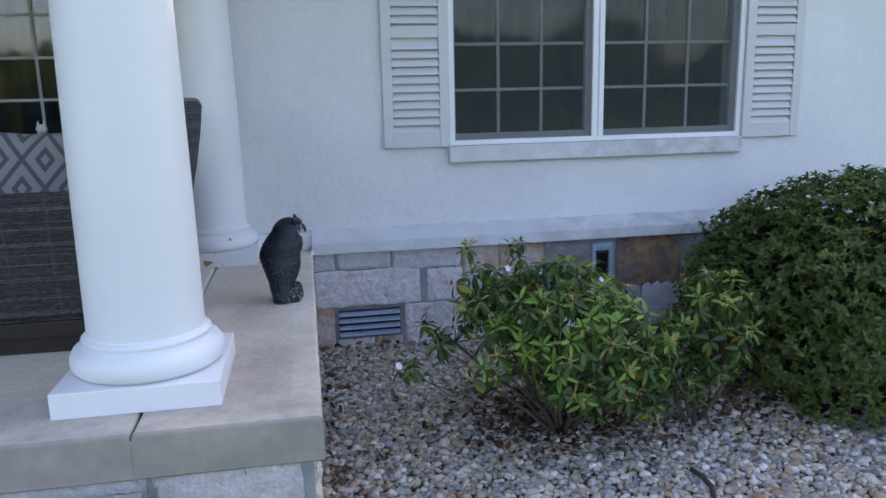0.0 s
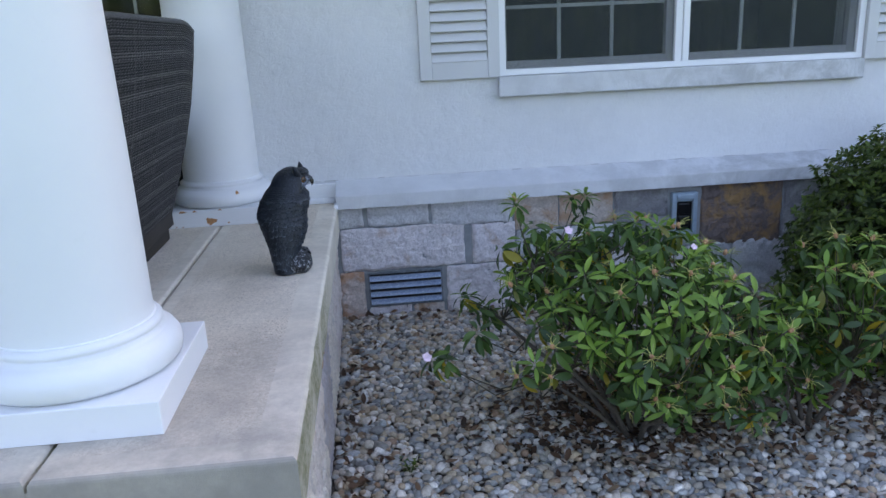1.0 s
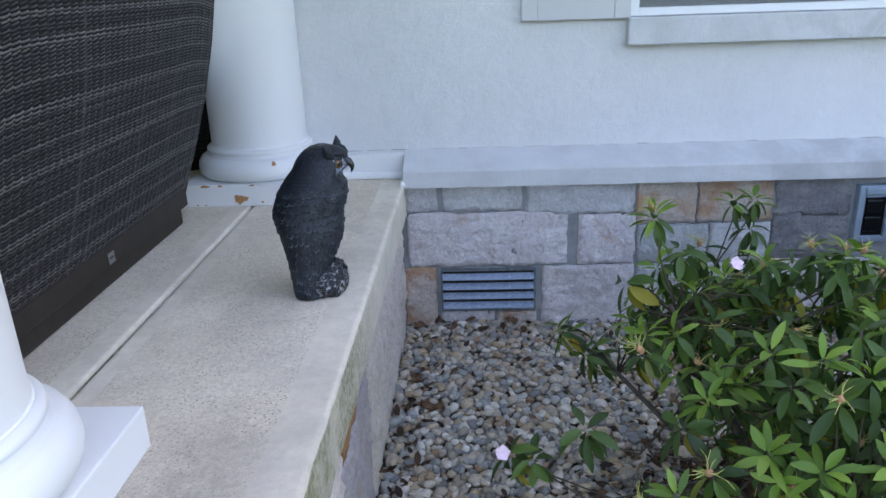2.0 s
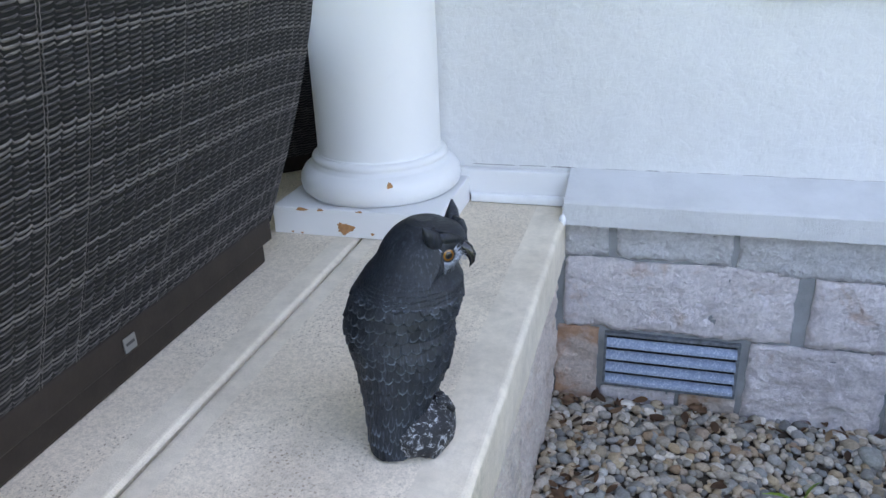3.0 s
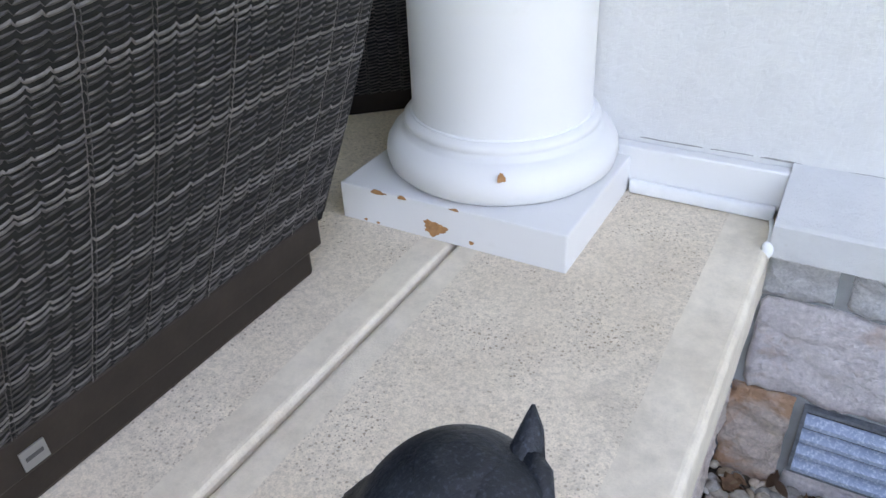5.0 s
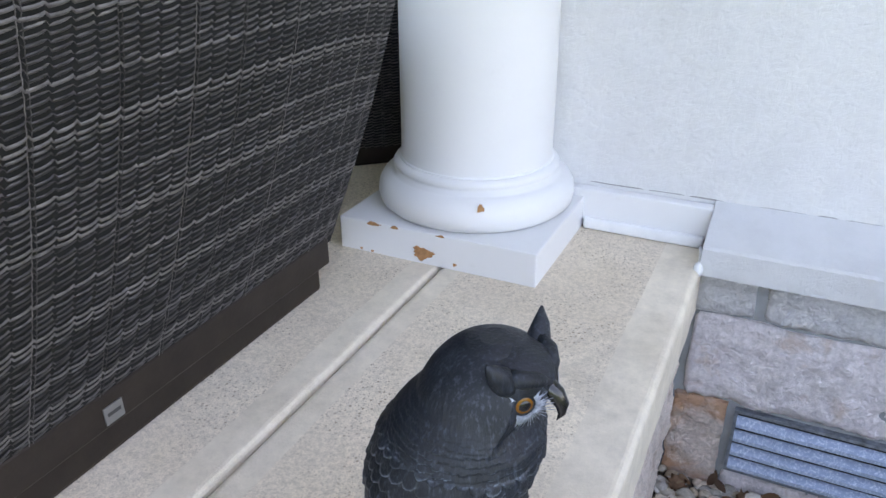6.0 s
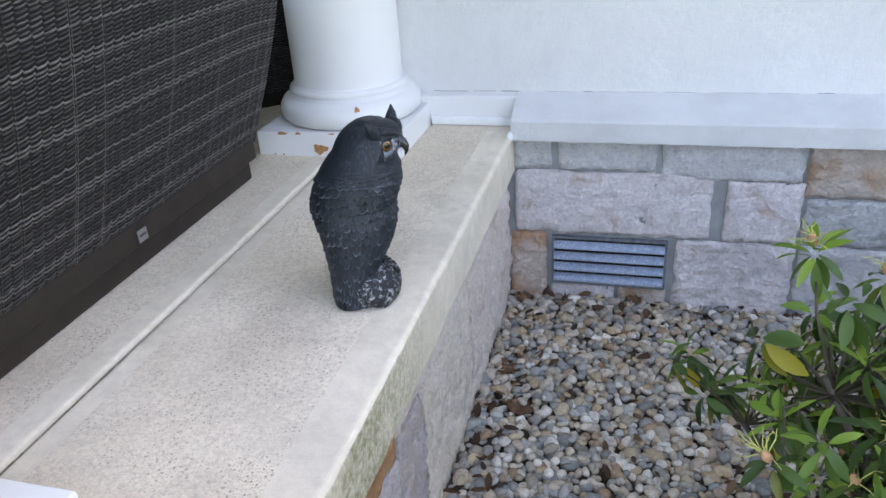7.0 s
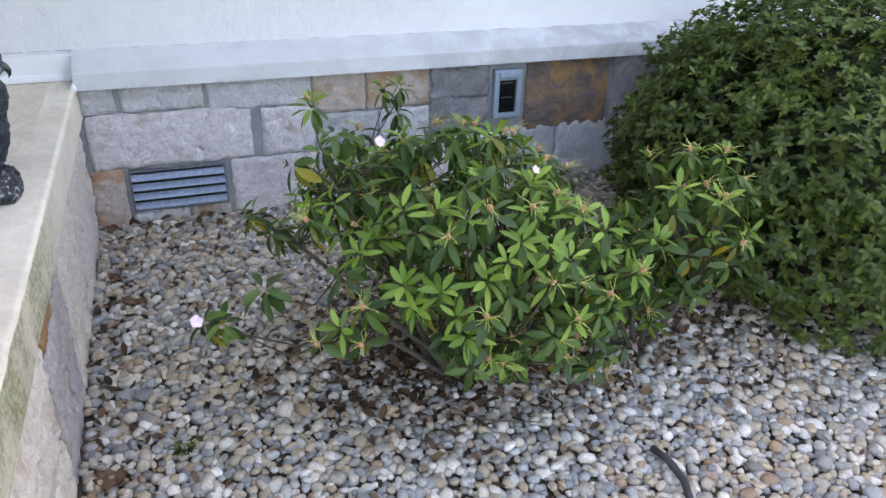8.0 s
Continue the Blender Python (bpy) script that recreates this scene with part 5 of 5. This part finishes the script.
def leafy_shoot(leaves, m, parent):
    """A shoot whose leaves are pieces of their own."""
    o = new("shoot", STALK)
    o.parent = parent
    o.matrix_basis = m
    for vs, fs, mat in leaves:
        if id(fs) not in LEAF_MESHES:
            LEAF_MESHES[id(fs)] = raw_mesh("leaf", vs, fs, mat)
        q = new("leaf", LEAF_MESHES[id(fs)])
        q.parent = o


def bud_mesh():
    bm = bmesh.new()
    bmesh.ops.create_icosphere(bm, subdivisions=2, radius=0.009, matrix=pose(0.004, 0, 0.004) @ Matrix.Diagonal((0.8, 0.8, 1.3, 1)))
    for v in bm.verts:
        v.co += Vector((1, 1, 1)) * 0.003 * noise.noise(v.co * 180)
    return mesh_of("spent_bloom", bm, "bud", True)


def tendril_mesh(seed):
    r = random.Random(seed)
    bm = bmesh.new()
    L = r.uniform(0.026, 0.056)
    sag = -L * r.uniform(0.0, 0.45)
    tube(bm, [Vector((0.002, 0, 0)), Vector((L * 0.35, L * r.uniform(-0.1, 0.1), L * 0.08)), Vector((L * 0.7, L * r.uniform(-0.15, 0.15), sag * 0.4)), Vector((L, L * r.uniform(-0.25, 0.25), sag))], [0.0012, 0.0010, 0.0009, 0.0006], 4)
    return mesh_of("tendril", bm, "tendril", True)


def spent_bloom(m, parent, r):
    """A browned flower head with its curling stalks."""
    o = new("spent_bloom", BUD)
    o.parent = parent
    o.matrix_basis = m
    for i in range(r.randint(7, 11)):
        q = new("tendril", r.choice(TENDRILS))
        q.parent = o
        q.matrix_basis = pose(0, 0, 0, 0, -r.uniform(0, 65), r.uniform(0, 360))


def flower_mesh():
    bm = bmesh.new()
    for i in range(5):
        vs, fs = leaf_geo(0.030, 0.024, -0.3, 0.4, 4)
        m = Matrix.Rotation(i * 1.2566, 4, "Z") @ Matrix.Rotation(-0.5, 4, "Y")
        bv = [bm.verts.new(m @ Vector(v)) for v in vs]
        for f in fs:
            bm.faces.new([bv[q] for q in f]).smooth = True
    return mesh_of("flower", bm, "petal")


MATURE = [rosette(100 + i, 9 + i % 3, 0.077, 0.0215, (-72, 28), "rhodo", 0.0 if i % 4 else 0.25) for i in range(10)]
OLD = [rosette(270 + i, 8, 0.086, 0.030, (-85, 10), "rhodo", 0.5) for i in range(3)]
YOUNG = [rosette(200 + i, 6 + i % 3, 0.070, 0.0185, (5, 65), "rhodo_new") + rosette(250 + i, 6, 0.077, 0.0215, (-78, -15), "rhodo") for i in range(6)]
BUD, TENDRILS = bud_mesh(), [tendril_mesh(300 + i) for i in range(8)]
PETALS = flower_mesh()


def build_rhododendron(name, label, base, tips, seed, blooms, singles=0, stems=()):
    r = random.Random(seed)
    b = thing(name, label, "shrub", pose(*base), group="rhododendrons")
    base = Vector(base)
    slots = ["rhodo", "rhodo_old", "rhodo_new"]
    rest_v, rest_f, rest_m = [], [], []
    mains = []
    count = 9 if stems else 5
    for k in range(count):
        a = 2 * math.pi * k / count + r.uniform(-0.2, 0.2)
        mains.append(Vector((math.cos(a) * r.uniform(0.2, 0.36), math.sin(a) * r.uniform(0.16, 0.30), r.uniform(0.18, 0.36))))
    mains += [Vector(q) for q in stems]
    for mtip in mains:
        bm = bmesh.new()
        pts = [Vector((mtip.x * 0.1, mtip.y * 0.1, -0.03)), mtip * 0.35 + Vector((r.uniform(-.03, .03), r.uniform(-.03, .03), 0)), mtip * 0.7 + Vector((0, 0, r.uniform(-.02, .02))), mtip]
        tube(bm, pts, [0.011, 0.009, 0.0075, 0.006], 7)
        part("stem", bm, "bark", b, smooth=True)
    for tip, kind, lean in tips:
        tip = Vector(tip) - base
        m = min(mains, key=lambda q: (q - tip).length)
        mid = m * 0.45 + tip * 0.55 + Vector((r.uniform(-.03, .03), r.uniform(-.03, .03), 0.0))
        if (tip - m).length > 0.33:
            mid.z = min(mid.z, tip.z) - 0.12
        d = Vector(lean).normalized()
        tw = bmesh.new()
        tube(tw, [m * 0.95, mid, tip - d * 0.045], [0.0034, 0.0024, 0.0020], 5)
        part("twig", tw, "twig", b, smooth=True)
        q = d.to_track_quat("Z", "Y").to_matrix().to_4x4() @ Matrix.Rotation(r.uniform(0, 6.28), 4, "Z")
        leaves = r.choice({"y": YOUNG, "m": MATURE, "o": OLD}[kind])
        place = Matrix.Translation(tip) @ q @ Matrix.Scale(r.uniform(0.85, 1.12), 4)
        if singles > 0 and (tip + base).y < -1.60 and (tip + base).z > 0.50:
            leafy_shoot(leaves, place, b)
            singles -= 1
        else:
            for vs, fs, mat in leaves:
                slot = slots.index(mat)
                k = len(rest_v)
                rest_v += [place @ v for v in vs]
                rest_f += [tuple(t + k for t in f) for f in fs]
                rest_m += [slot] * len(fs)
        if r.random() < blooms:
            spent_bloom(Matrix.Translation(tip + d * 0.008) @ q, b, r)
    me = raw_mesh("foliage", rest_v, rest_f, slots)
    me.polygons.foreach_set("material_index", rest_m)
    o = tagged(new("foliage", me), "whorls of green leathery leaves", kind="stuff")
    o.parent = b
    return b


def dome_tips(centre, radii, count, seed, young=0.42, inner=0.32):
    r = random.Random(seed)
    out = []
    tries = 0
    while len(out) < count and tries < 20000:
        tries += 1
        u = Vector((r.gauss(0, 1), r.gauss(0, 1), r.gauss(0, 1))).normalized()
        if u.z < -0.92:
            continue
        k = 1.0 if r.random() > inner else r.uniform(0.45, 0.9)
        k *= 1 + 0.16 * noise.noise(u * 2.2 + Vector((seed, 0, 0)))
        p = Vector((centre[0] + radii[0] * u.x * k, centre[1] + radii[1] * u.y * k, centre[2] + radii[2] * u.z * k))
        if p.z > 0.88 - 0.56 * max(0.0, p.x - 1.28) and centre[0] < 1.5:
            continue
        if p.z < max(0.13, 0.60 - 0.85 * (p.x - 0.74) - 0.15 * (p.y + 1.46)) or any((p - Vector(q[0])).length < 0.056 for q in out):
            continue
        lean = Vector((u.x, u.y, u.z + 0.9))
        out.append((p, "y" if r.random() < young * (1.2 if u.z > 0 else 0.3) else "m", lean))
    return out


RH = (1.28, -1.42, 0.03)
tips = dome_tips((1.33, -1.43, 0.52), (0.60, 0.42, 0.31), 240, 3, 0.42)
tips += dome_tips((1.36, -1.55, 0.28), (0.44, 0.27, 0.13), 46, 22, 0.2)
tips += dome_tips((1.10, -1.10, 0.64), (0.25, 0.18, 0.17), 26, 15, 0.25)
tips += [((0.872, -1.22, 0.90), "y", (-0.2, 0, 1)), ((0.93, -1.24, 0.82), "m", (-0.3, 0.1, 1)), ((1.226, -0.90, 0.84), "y", (0, 0, 1)), ((1.16, -0.92, 0.84), "y", (-0.2, 0, 1)), ((1.20, -0.96, 0.78), "m", (0, 0, 1)), ((0.80, -1.25, 0.74), "o", (-0.6, 0, 0.6)),
         ((0.68, -0.95, 0.46), "m", (-0.6, 0.1, 0.5)), ((0.75, -1.00, 0.41), "m", (-0.6, -0.2, 0.4)), ((0.80, -0.90, 0.36), "m", (-0.5, 0.1, 0.6)), ((0.84, -1.03, 0.47), "m", (-0.7, 0.0, 0.5)), ((0.72, -0.84, 0.42), "y", (-0.5, 0.2, 0.7)), ((0.78, -0.94, 0.40), "m", (-0.6, 0.0, 0.6)), ((0.84, -1.10, 0.60), "m", (-0.7, 0.1, 0.5)), ((0.82, -1.74, 0.50), "y", (-0.3, -0.5, 0.7)), ((0.51, -1.53, 0.45), "m", (-0.6, -0.2, 0.7)), ((0.56, -1.56, 0.46), "m", (-0.2, -0.4, 0.7)), ((0.87, -1.76, 0.46), "o", (-0.2, -0.6, 0.5)), ((0.78, -1.70, 0.44), "o", (-0.5, -0.4, 0.5)), ((0.66, -1.63, 0.58), "m", (-0.3, -0.3, 0.8)),
         ((1.60, -1.75, 0.42), "y", (0.5, -0.4, 0.6)), ((1.12, -1.86, 0.40), "m", (-0.1, -0.6, 0.5)), ((1.326, -1.92, 0.71), "y", (0, -0.3, 1)), ((1.15, -1.73, 0.75), "y", (0, -0.2, 1)), ((1.06, -1.79, 0.59), "y", (-0.2, -0.4, 0.8)), ((0.91, -1.59, 0.62), "y", (-0.3, -0.3, 0.8)), ((1.37, -1.62, 0.77), "y", (0.1, 0, 1))]
rh = build_rhododendron("rhododendron", "loose green rhododendron with spent blooms in the gravel bed", RH, tips, 4, 0.34, 24, ((-0.37, 0.14, 0.66), (-0.32, 0.06, 0.52), (-0.46, 0.40, 0.36), (0.36, -0.10, 0.44)))
for p in ((1.041, -1.301, 0.795), (0.494, -1.54, 0.456), (1.37, -1.62, 0.80)):
    o = new("flower", PETALS)
    o.parent = rh
    o.matrix_basis = Matrix.Translation(Vector(p) - Vector(RH)) @ pose(0, 0, 0, 50, 0, 20) @ Matrix.Scale(0.55 if p[0] > 1.3 else 0.8, 4)
    tagged(o, "pale pink blossom")
tips = dome_tips((1.94, -1.54, 0.49), (0.22, 0.19, 0.29), 56, 9, 0.3)
build_rhododendron("rhododendron", "small rhododendron with spent blooms against the large shrub", (1.92, -1.45, 0.03), tips, 5, 0.4, 4)


def leaf_cloud(points, normals, seed, L, W, per, mats, spread=0.9):
    """Whorls of small leaves on points, one mesh."""
    rng = np.random.default_rng(seed)
    lv, lf = leaf_geo(1.0, W / L, 0.25, 0.35, 3)
    lv, lf = np.array(lv), np.array(lf)
    V, F, k = [], [], 0
    for p, n in zip(points, normals):
        n = np.array(n)
        t1 = np.cross(n, [0.3, 0.5, 0.81])
        t1 /= np.linalg.norm(t1)
        t2 = np.cross(n, t1)
        for i in range(per):
            a = i * 2.399 + rng.uniform(-0.3, 0.3)
            el = rng.uniform(-0.15, spread)
            d = math.cos(el) * (math.cos(a) * t1 + math.sin(a) * t2) + math.sin(el) * n
            up = n * math.cos(el) - math.sin(el) * (math.cos(a) * t1 + math.sin(a) * t2)
            s = np.cross(up, d)
            ln = L * rng.uniform(0.7, 1.15)
            M = np.stack([d, s, up], axis=1) * ln
            V.append(lv @ M.T + np.array(p))
            F.append(lf + k)
            k += len(lv)
    V, F = np.vstack(V), np.vstack(F)
    me = bpy.data.meshes.new("crown")
    me.vertices.add(len(V))
    me.vertices.foreach_set("co", V.astype(np.float32).ravel())
    me.loops.add(F.size)
    me.loops.foreach_set("vertex_index", F.astype(np.int32).ravel())
    me.polygons.add(len(F))
    me.polygons.foreach_set("loop_start", np.arange(0, F.size, 4, dtype=np.int32))
    me.update(calc_edges=True)
    me.materials.append(MAT[mats])
    me.shade_smooth()
    return me


def build_big_shrub():
    c, rad = Vector((3.29, -1.09, 0.40)), Vector((1.04, 1.07, 0.70))
    s = thing("evergreen_shrub", "large rounded evergreen shrub with small glossy leaves", "shrub", pose(c.x, c.y, bed_z(c.x, c.y)))
    zb = bed_z(c.x, c.y)

    def field(count, lo, hi, seed):
        rr = random.Random(seed)
        P, N = [], []
        while len(P) < count:
            u = Vector((rr.gauss(0, 1), rr.gauss(0, 1), rr.gauss(0, 1))).normalized()
            if u.z < -0.45:
                continue
            k = rr.uniform(lo, hi) * (1 + 0.09 * noise.noise(u * 2.6) + 0.10 * noise.noise(u * 6.5))
            flat = math.hypot(u.x, u.y)
            wide = 1.0 if u.z > 0 else (0.97 * flat ** 0.35) / flat
            p = Vector((rad.x * u.x * wide, rad.y * u.y * wide, rad.z * u.z)) * k
            if p.z + c.z < 0.075 or p.y + c.y > 0.02:
                continue
            n = Vector((u.x / rad.x, u.y / rad.y, u.z / rad.z + 0.5)).normalized()
            n = (n + Vector((rr.uniform(-.5, .5), rr.uniform(-.5, .5), rr.uniform(-.3, .5)))).normalized()
            P.append((p.x, p.y, p.z + c.z - zb))
            N.append(n[:])
        return P, N

    P, N = field(6600, 0.93, 1.05, 1)
    o = new("crown", leaf_cloud(P, N, 2, 0.036, 0.0165, 7, "shrub"))
    o.parent = s
    tagged(o, "dense small green leaves", kind="stuff")
    # inner whorls take a darker leaf colour that paints the shade inside the crown
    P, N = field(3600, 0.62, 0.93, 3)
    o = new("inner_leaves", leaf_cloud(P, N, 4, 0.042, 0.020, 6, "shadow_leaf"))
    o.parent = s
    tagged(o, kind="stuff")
    for k in range(7):
        a = 2 * math.pi * k / 7
        bm = bmesh.new()
        e = Vector((math.cos(a) * 0.6, math.sin(a) * 0.5, 0.65 + 0.2 * (k % 2)))
        tube(bm, [Vector((e.x * 0.1, e.y * 0.1, -0.05)), e * 0.4, e * 0.75 + Vector((0, 0, 0.05)), e], [0.022, 0.017, 0.012, 0.006], 7)
        part("stem", bm, "bark", s, smooth=True)
    return s


build_big_shrub()


def litter():
    """Dry fallen leaves on the gravel."""
    r = random.Random(8)
    bm = bmesh.new()
    spots = []
    for _ in range(2200):
        spots.append((r.gauss(1.34, 0.28), r.gauss(-1.22, 0.20)))
    for _ in range(900):
        spots.append((r.gauss(2.08, 0.32), r.gauss(-1.28, 0.20)))
    for _ in range(110):
        spots.append((0.17 + abs(r.gauss(0, 0.05)), r.uniform(-2.4, -0.05)))
    for _ in range(90):
        spots.append((r.uniform(0.2, 2.2), -0.03 - abs(r.gauss(0, 0.05))))
    for _ in range(330):
        spots.append((r.uniform(0.2, 3.4), r.uniform(-2.6, -0.1)))
    for x, y in spots:
        if not (0.16 < x < 4.0 and -2.8 < y < -0.02):
            continue
        L = r.uniform(0.018, 0.05)
        vs, fs = leaf_geo(L, L * r.uniform(0.35, 0.6), r.uniform(-0.5, 0.6), r.uniform(-0.3, 0.5))
        m = pose(x, y, bed_z(x, y) + r.uniform(0.000, 0.010), r.uniform(-25, 25), r.uniform(-25, 25), r.uniform(0, 360))
        bv = [bm.verts.new(m @ Vector(v)) for v in vs]
        for f in fs:
            bm.faces.new([bv[q] for q in f]).smooth = True
    ob = solid("leaf_litter", bm, "dead_leaf", "dry brown fallen leaves among the pebbles", "leaf litter", "stuff")
    return ob


litter()
bm = bmesh.new()
tube(bm, [(1.66, -1.93, 0.045), (1.68, -1.98, 0.042), (1.68, -2.06, 0.036), (1.64, -2.15, 0.034), (1.60, -2.24, 0.033), (1.58, -2.40, 0.03), (1.60, -2.7, 0.028)], [0.011] * 7, 10)
tagged(new("drip_hose", mesh_of("drip_hose", bm, "hose", True)), "black hose end lying on the gravel", "hose")


def tree_line():
    """Far trees across the lawn, which the panes mirror."""
    r = random.Random(31)
    P, N = [], []
    for k in range(26):
        cx, cy, rr, h = -60 + k * 5 + r.uniform(-2, 2), -46 + r.uniform(-6, 6), r.uniform(3, 4.6), r.uniform(3.4, 5.8)
        for _ in range(150):
            u = Vector((r.gauss(0, 1), r.gauss(0, 1), r.gauss(0, 1))).normalized()
            q = r.uniform(0.6, 1.0)
            P.append((cx + rr * u.x * q, cy + rr * u.y * q, max(0.2, h * 0.55 + h * 0.5 * u.z * q)))
            N.append(u[:])
    o = new("tree_line", leaf_cloud(P, N, 6, 1.3, 0.8, 5, "tree"))
    return tagged(o, "row of distant green trees across the lawn", "trees", kind="stuff")


tree_line()


def fallen_leaf(x, y, size, turn, seed):
    """A curled dry leaf with a wavy lobed edge."""
    r = random.Random(seed)
    bm = bmesh.new()
    n = 9
    rows_ = []
    for i in range(n + 1):
        u = i / n
        w = size * 0.42 * math.sin(math.pi * min(1.0, u * 0.92 + 0.06)) * (1 + 0.35 * math.sin(u * 19 + seed))
        z = 0.25 * size * (u - 0.4) ** 2 + 0.02 * size * math.sin(u * 9)
        rows_.append([bm.verts.new((u * size, k * w, z + 0.30 * abs(k) * w + 0.003 * r.uniform(-1, 1))) for k in (-1, -0.5, 0, 0.5, 1)])
    for a, c in zip(rows_, rows_[1:]):
        for k in range(4):
            bm.faces.new((a[k], c[k], c[k + 1], a[k + 1])).smooth = True
    bmesh.ops.solidify(bm, geom=list(bm.faces), thickness=0.0008)
    ob = tagged(new("fallen_leaf", mesh_of("fallen_leaf", bm, "dry_leaf")), "curled dry brown leaf on the gravel", "leaf", "fallen leaves")
    ob.matrix_basis = pose(x, y, bed_z(x, y) + 0.006, r.uniform(-8, 8), r.uniform(-8, 8), turn)
    return ob


MAT["dry_leaf"] = plain_mat("dry_leaf_brown", (0.24, 0.14, 0.085), 0.8, 0, 0.35, 40, 0.3)
for x, y, size, turn, seed in ((0.20, -0.52, 0.075, 40, 1), (0.24, -0.66, 0.095, -20, 2), (0.21, -1.60, 0.10, 70, 3), (0.19, -1.68, 0.075, 10, 4), (0.62, -0.05, 0.06, 160, 5), (0.19, -0.10, 0.06, 80, 6), (2.30, -0.22, 0.07, 30, 7), (0.34, -0.06, 0.05, 20, 8), (1.05, -2.1, 0.05, 140, 9)):
    fallen_leaf(x, y, size, turn, seed)


def weed(x, y, seed):
    r = random.Random(seed)
    w = thing("weed", "small green weed growing through the gravel", "weed", pose(x, y, bed_z(x, y)))
    for k in range(9):
        bm = bmesh.new()
        a, h = r.uniform(0, 6.28), r.uniform(0.035, 0.075)
        d = Vector((math.cos(a) * 0.03, math.sin(a) * 0.03, h))
        tube(bm, [(0, 0, -0.01), d * 0.5 + Vector((0, 0, 0.008)), d], [0.0012, 0.001, 0.0006], 4)
        for q in range(4):
            vs, fs = leaf_geo(0.018, 0.006, 0.3, 0.3)
            m = Matrix.Translation(d * (0.4 + 0.2 * q)) @ Matrix.Rotation(q * 1.9 + a, 4, "Z") @ Matrix.Rotation(-0.4, 4, "Y")
            bv = [bm.verts.new(m @ Vector(v)) for v in vs]
            for f in fs:
                bm.faces.new([bv[t] for t in f]).smooth = True
        part("stalk", bm, "shrub", w)
    return w


weed(0.42, -1.52, 2)
for k, (pts, rad) in enumerate((([(1.18, -1.62, 0.045), (1.28, -1.68, 0.042), (1.42, -1.73, 0.038)], 0.0025), ([(1.62, -1.30, 0.05), (1.72, -1.34, 0.05), (1.80, -1.42, 0.046)], 0.004))):
    bm = bmesh.new()
    tube(bm, pts, [rad, rad, rad * 0.6], 6)
    tagged(new("dry_stick", mesh_of("dry_stick", bm, "bark", True)), "thin dry stick lying on the gravel", "stick", "dry sticks")
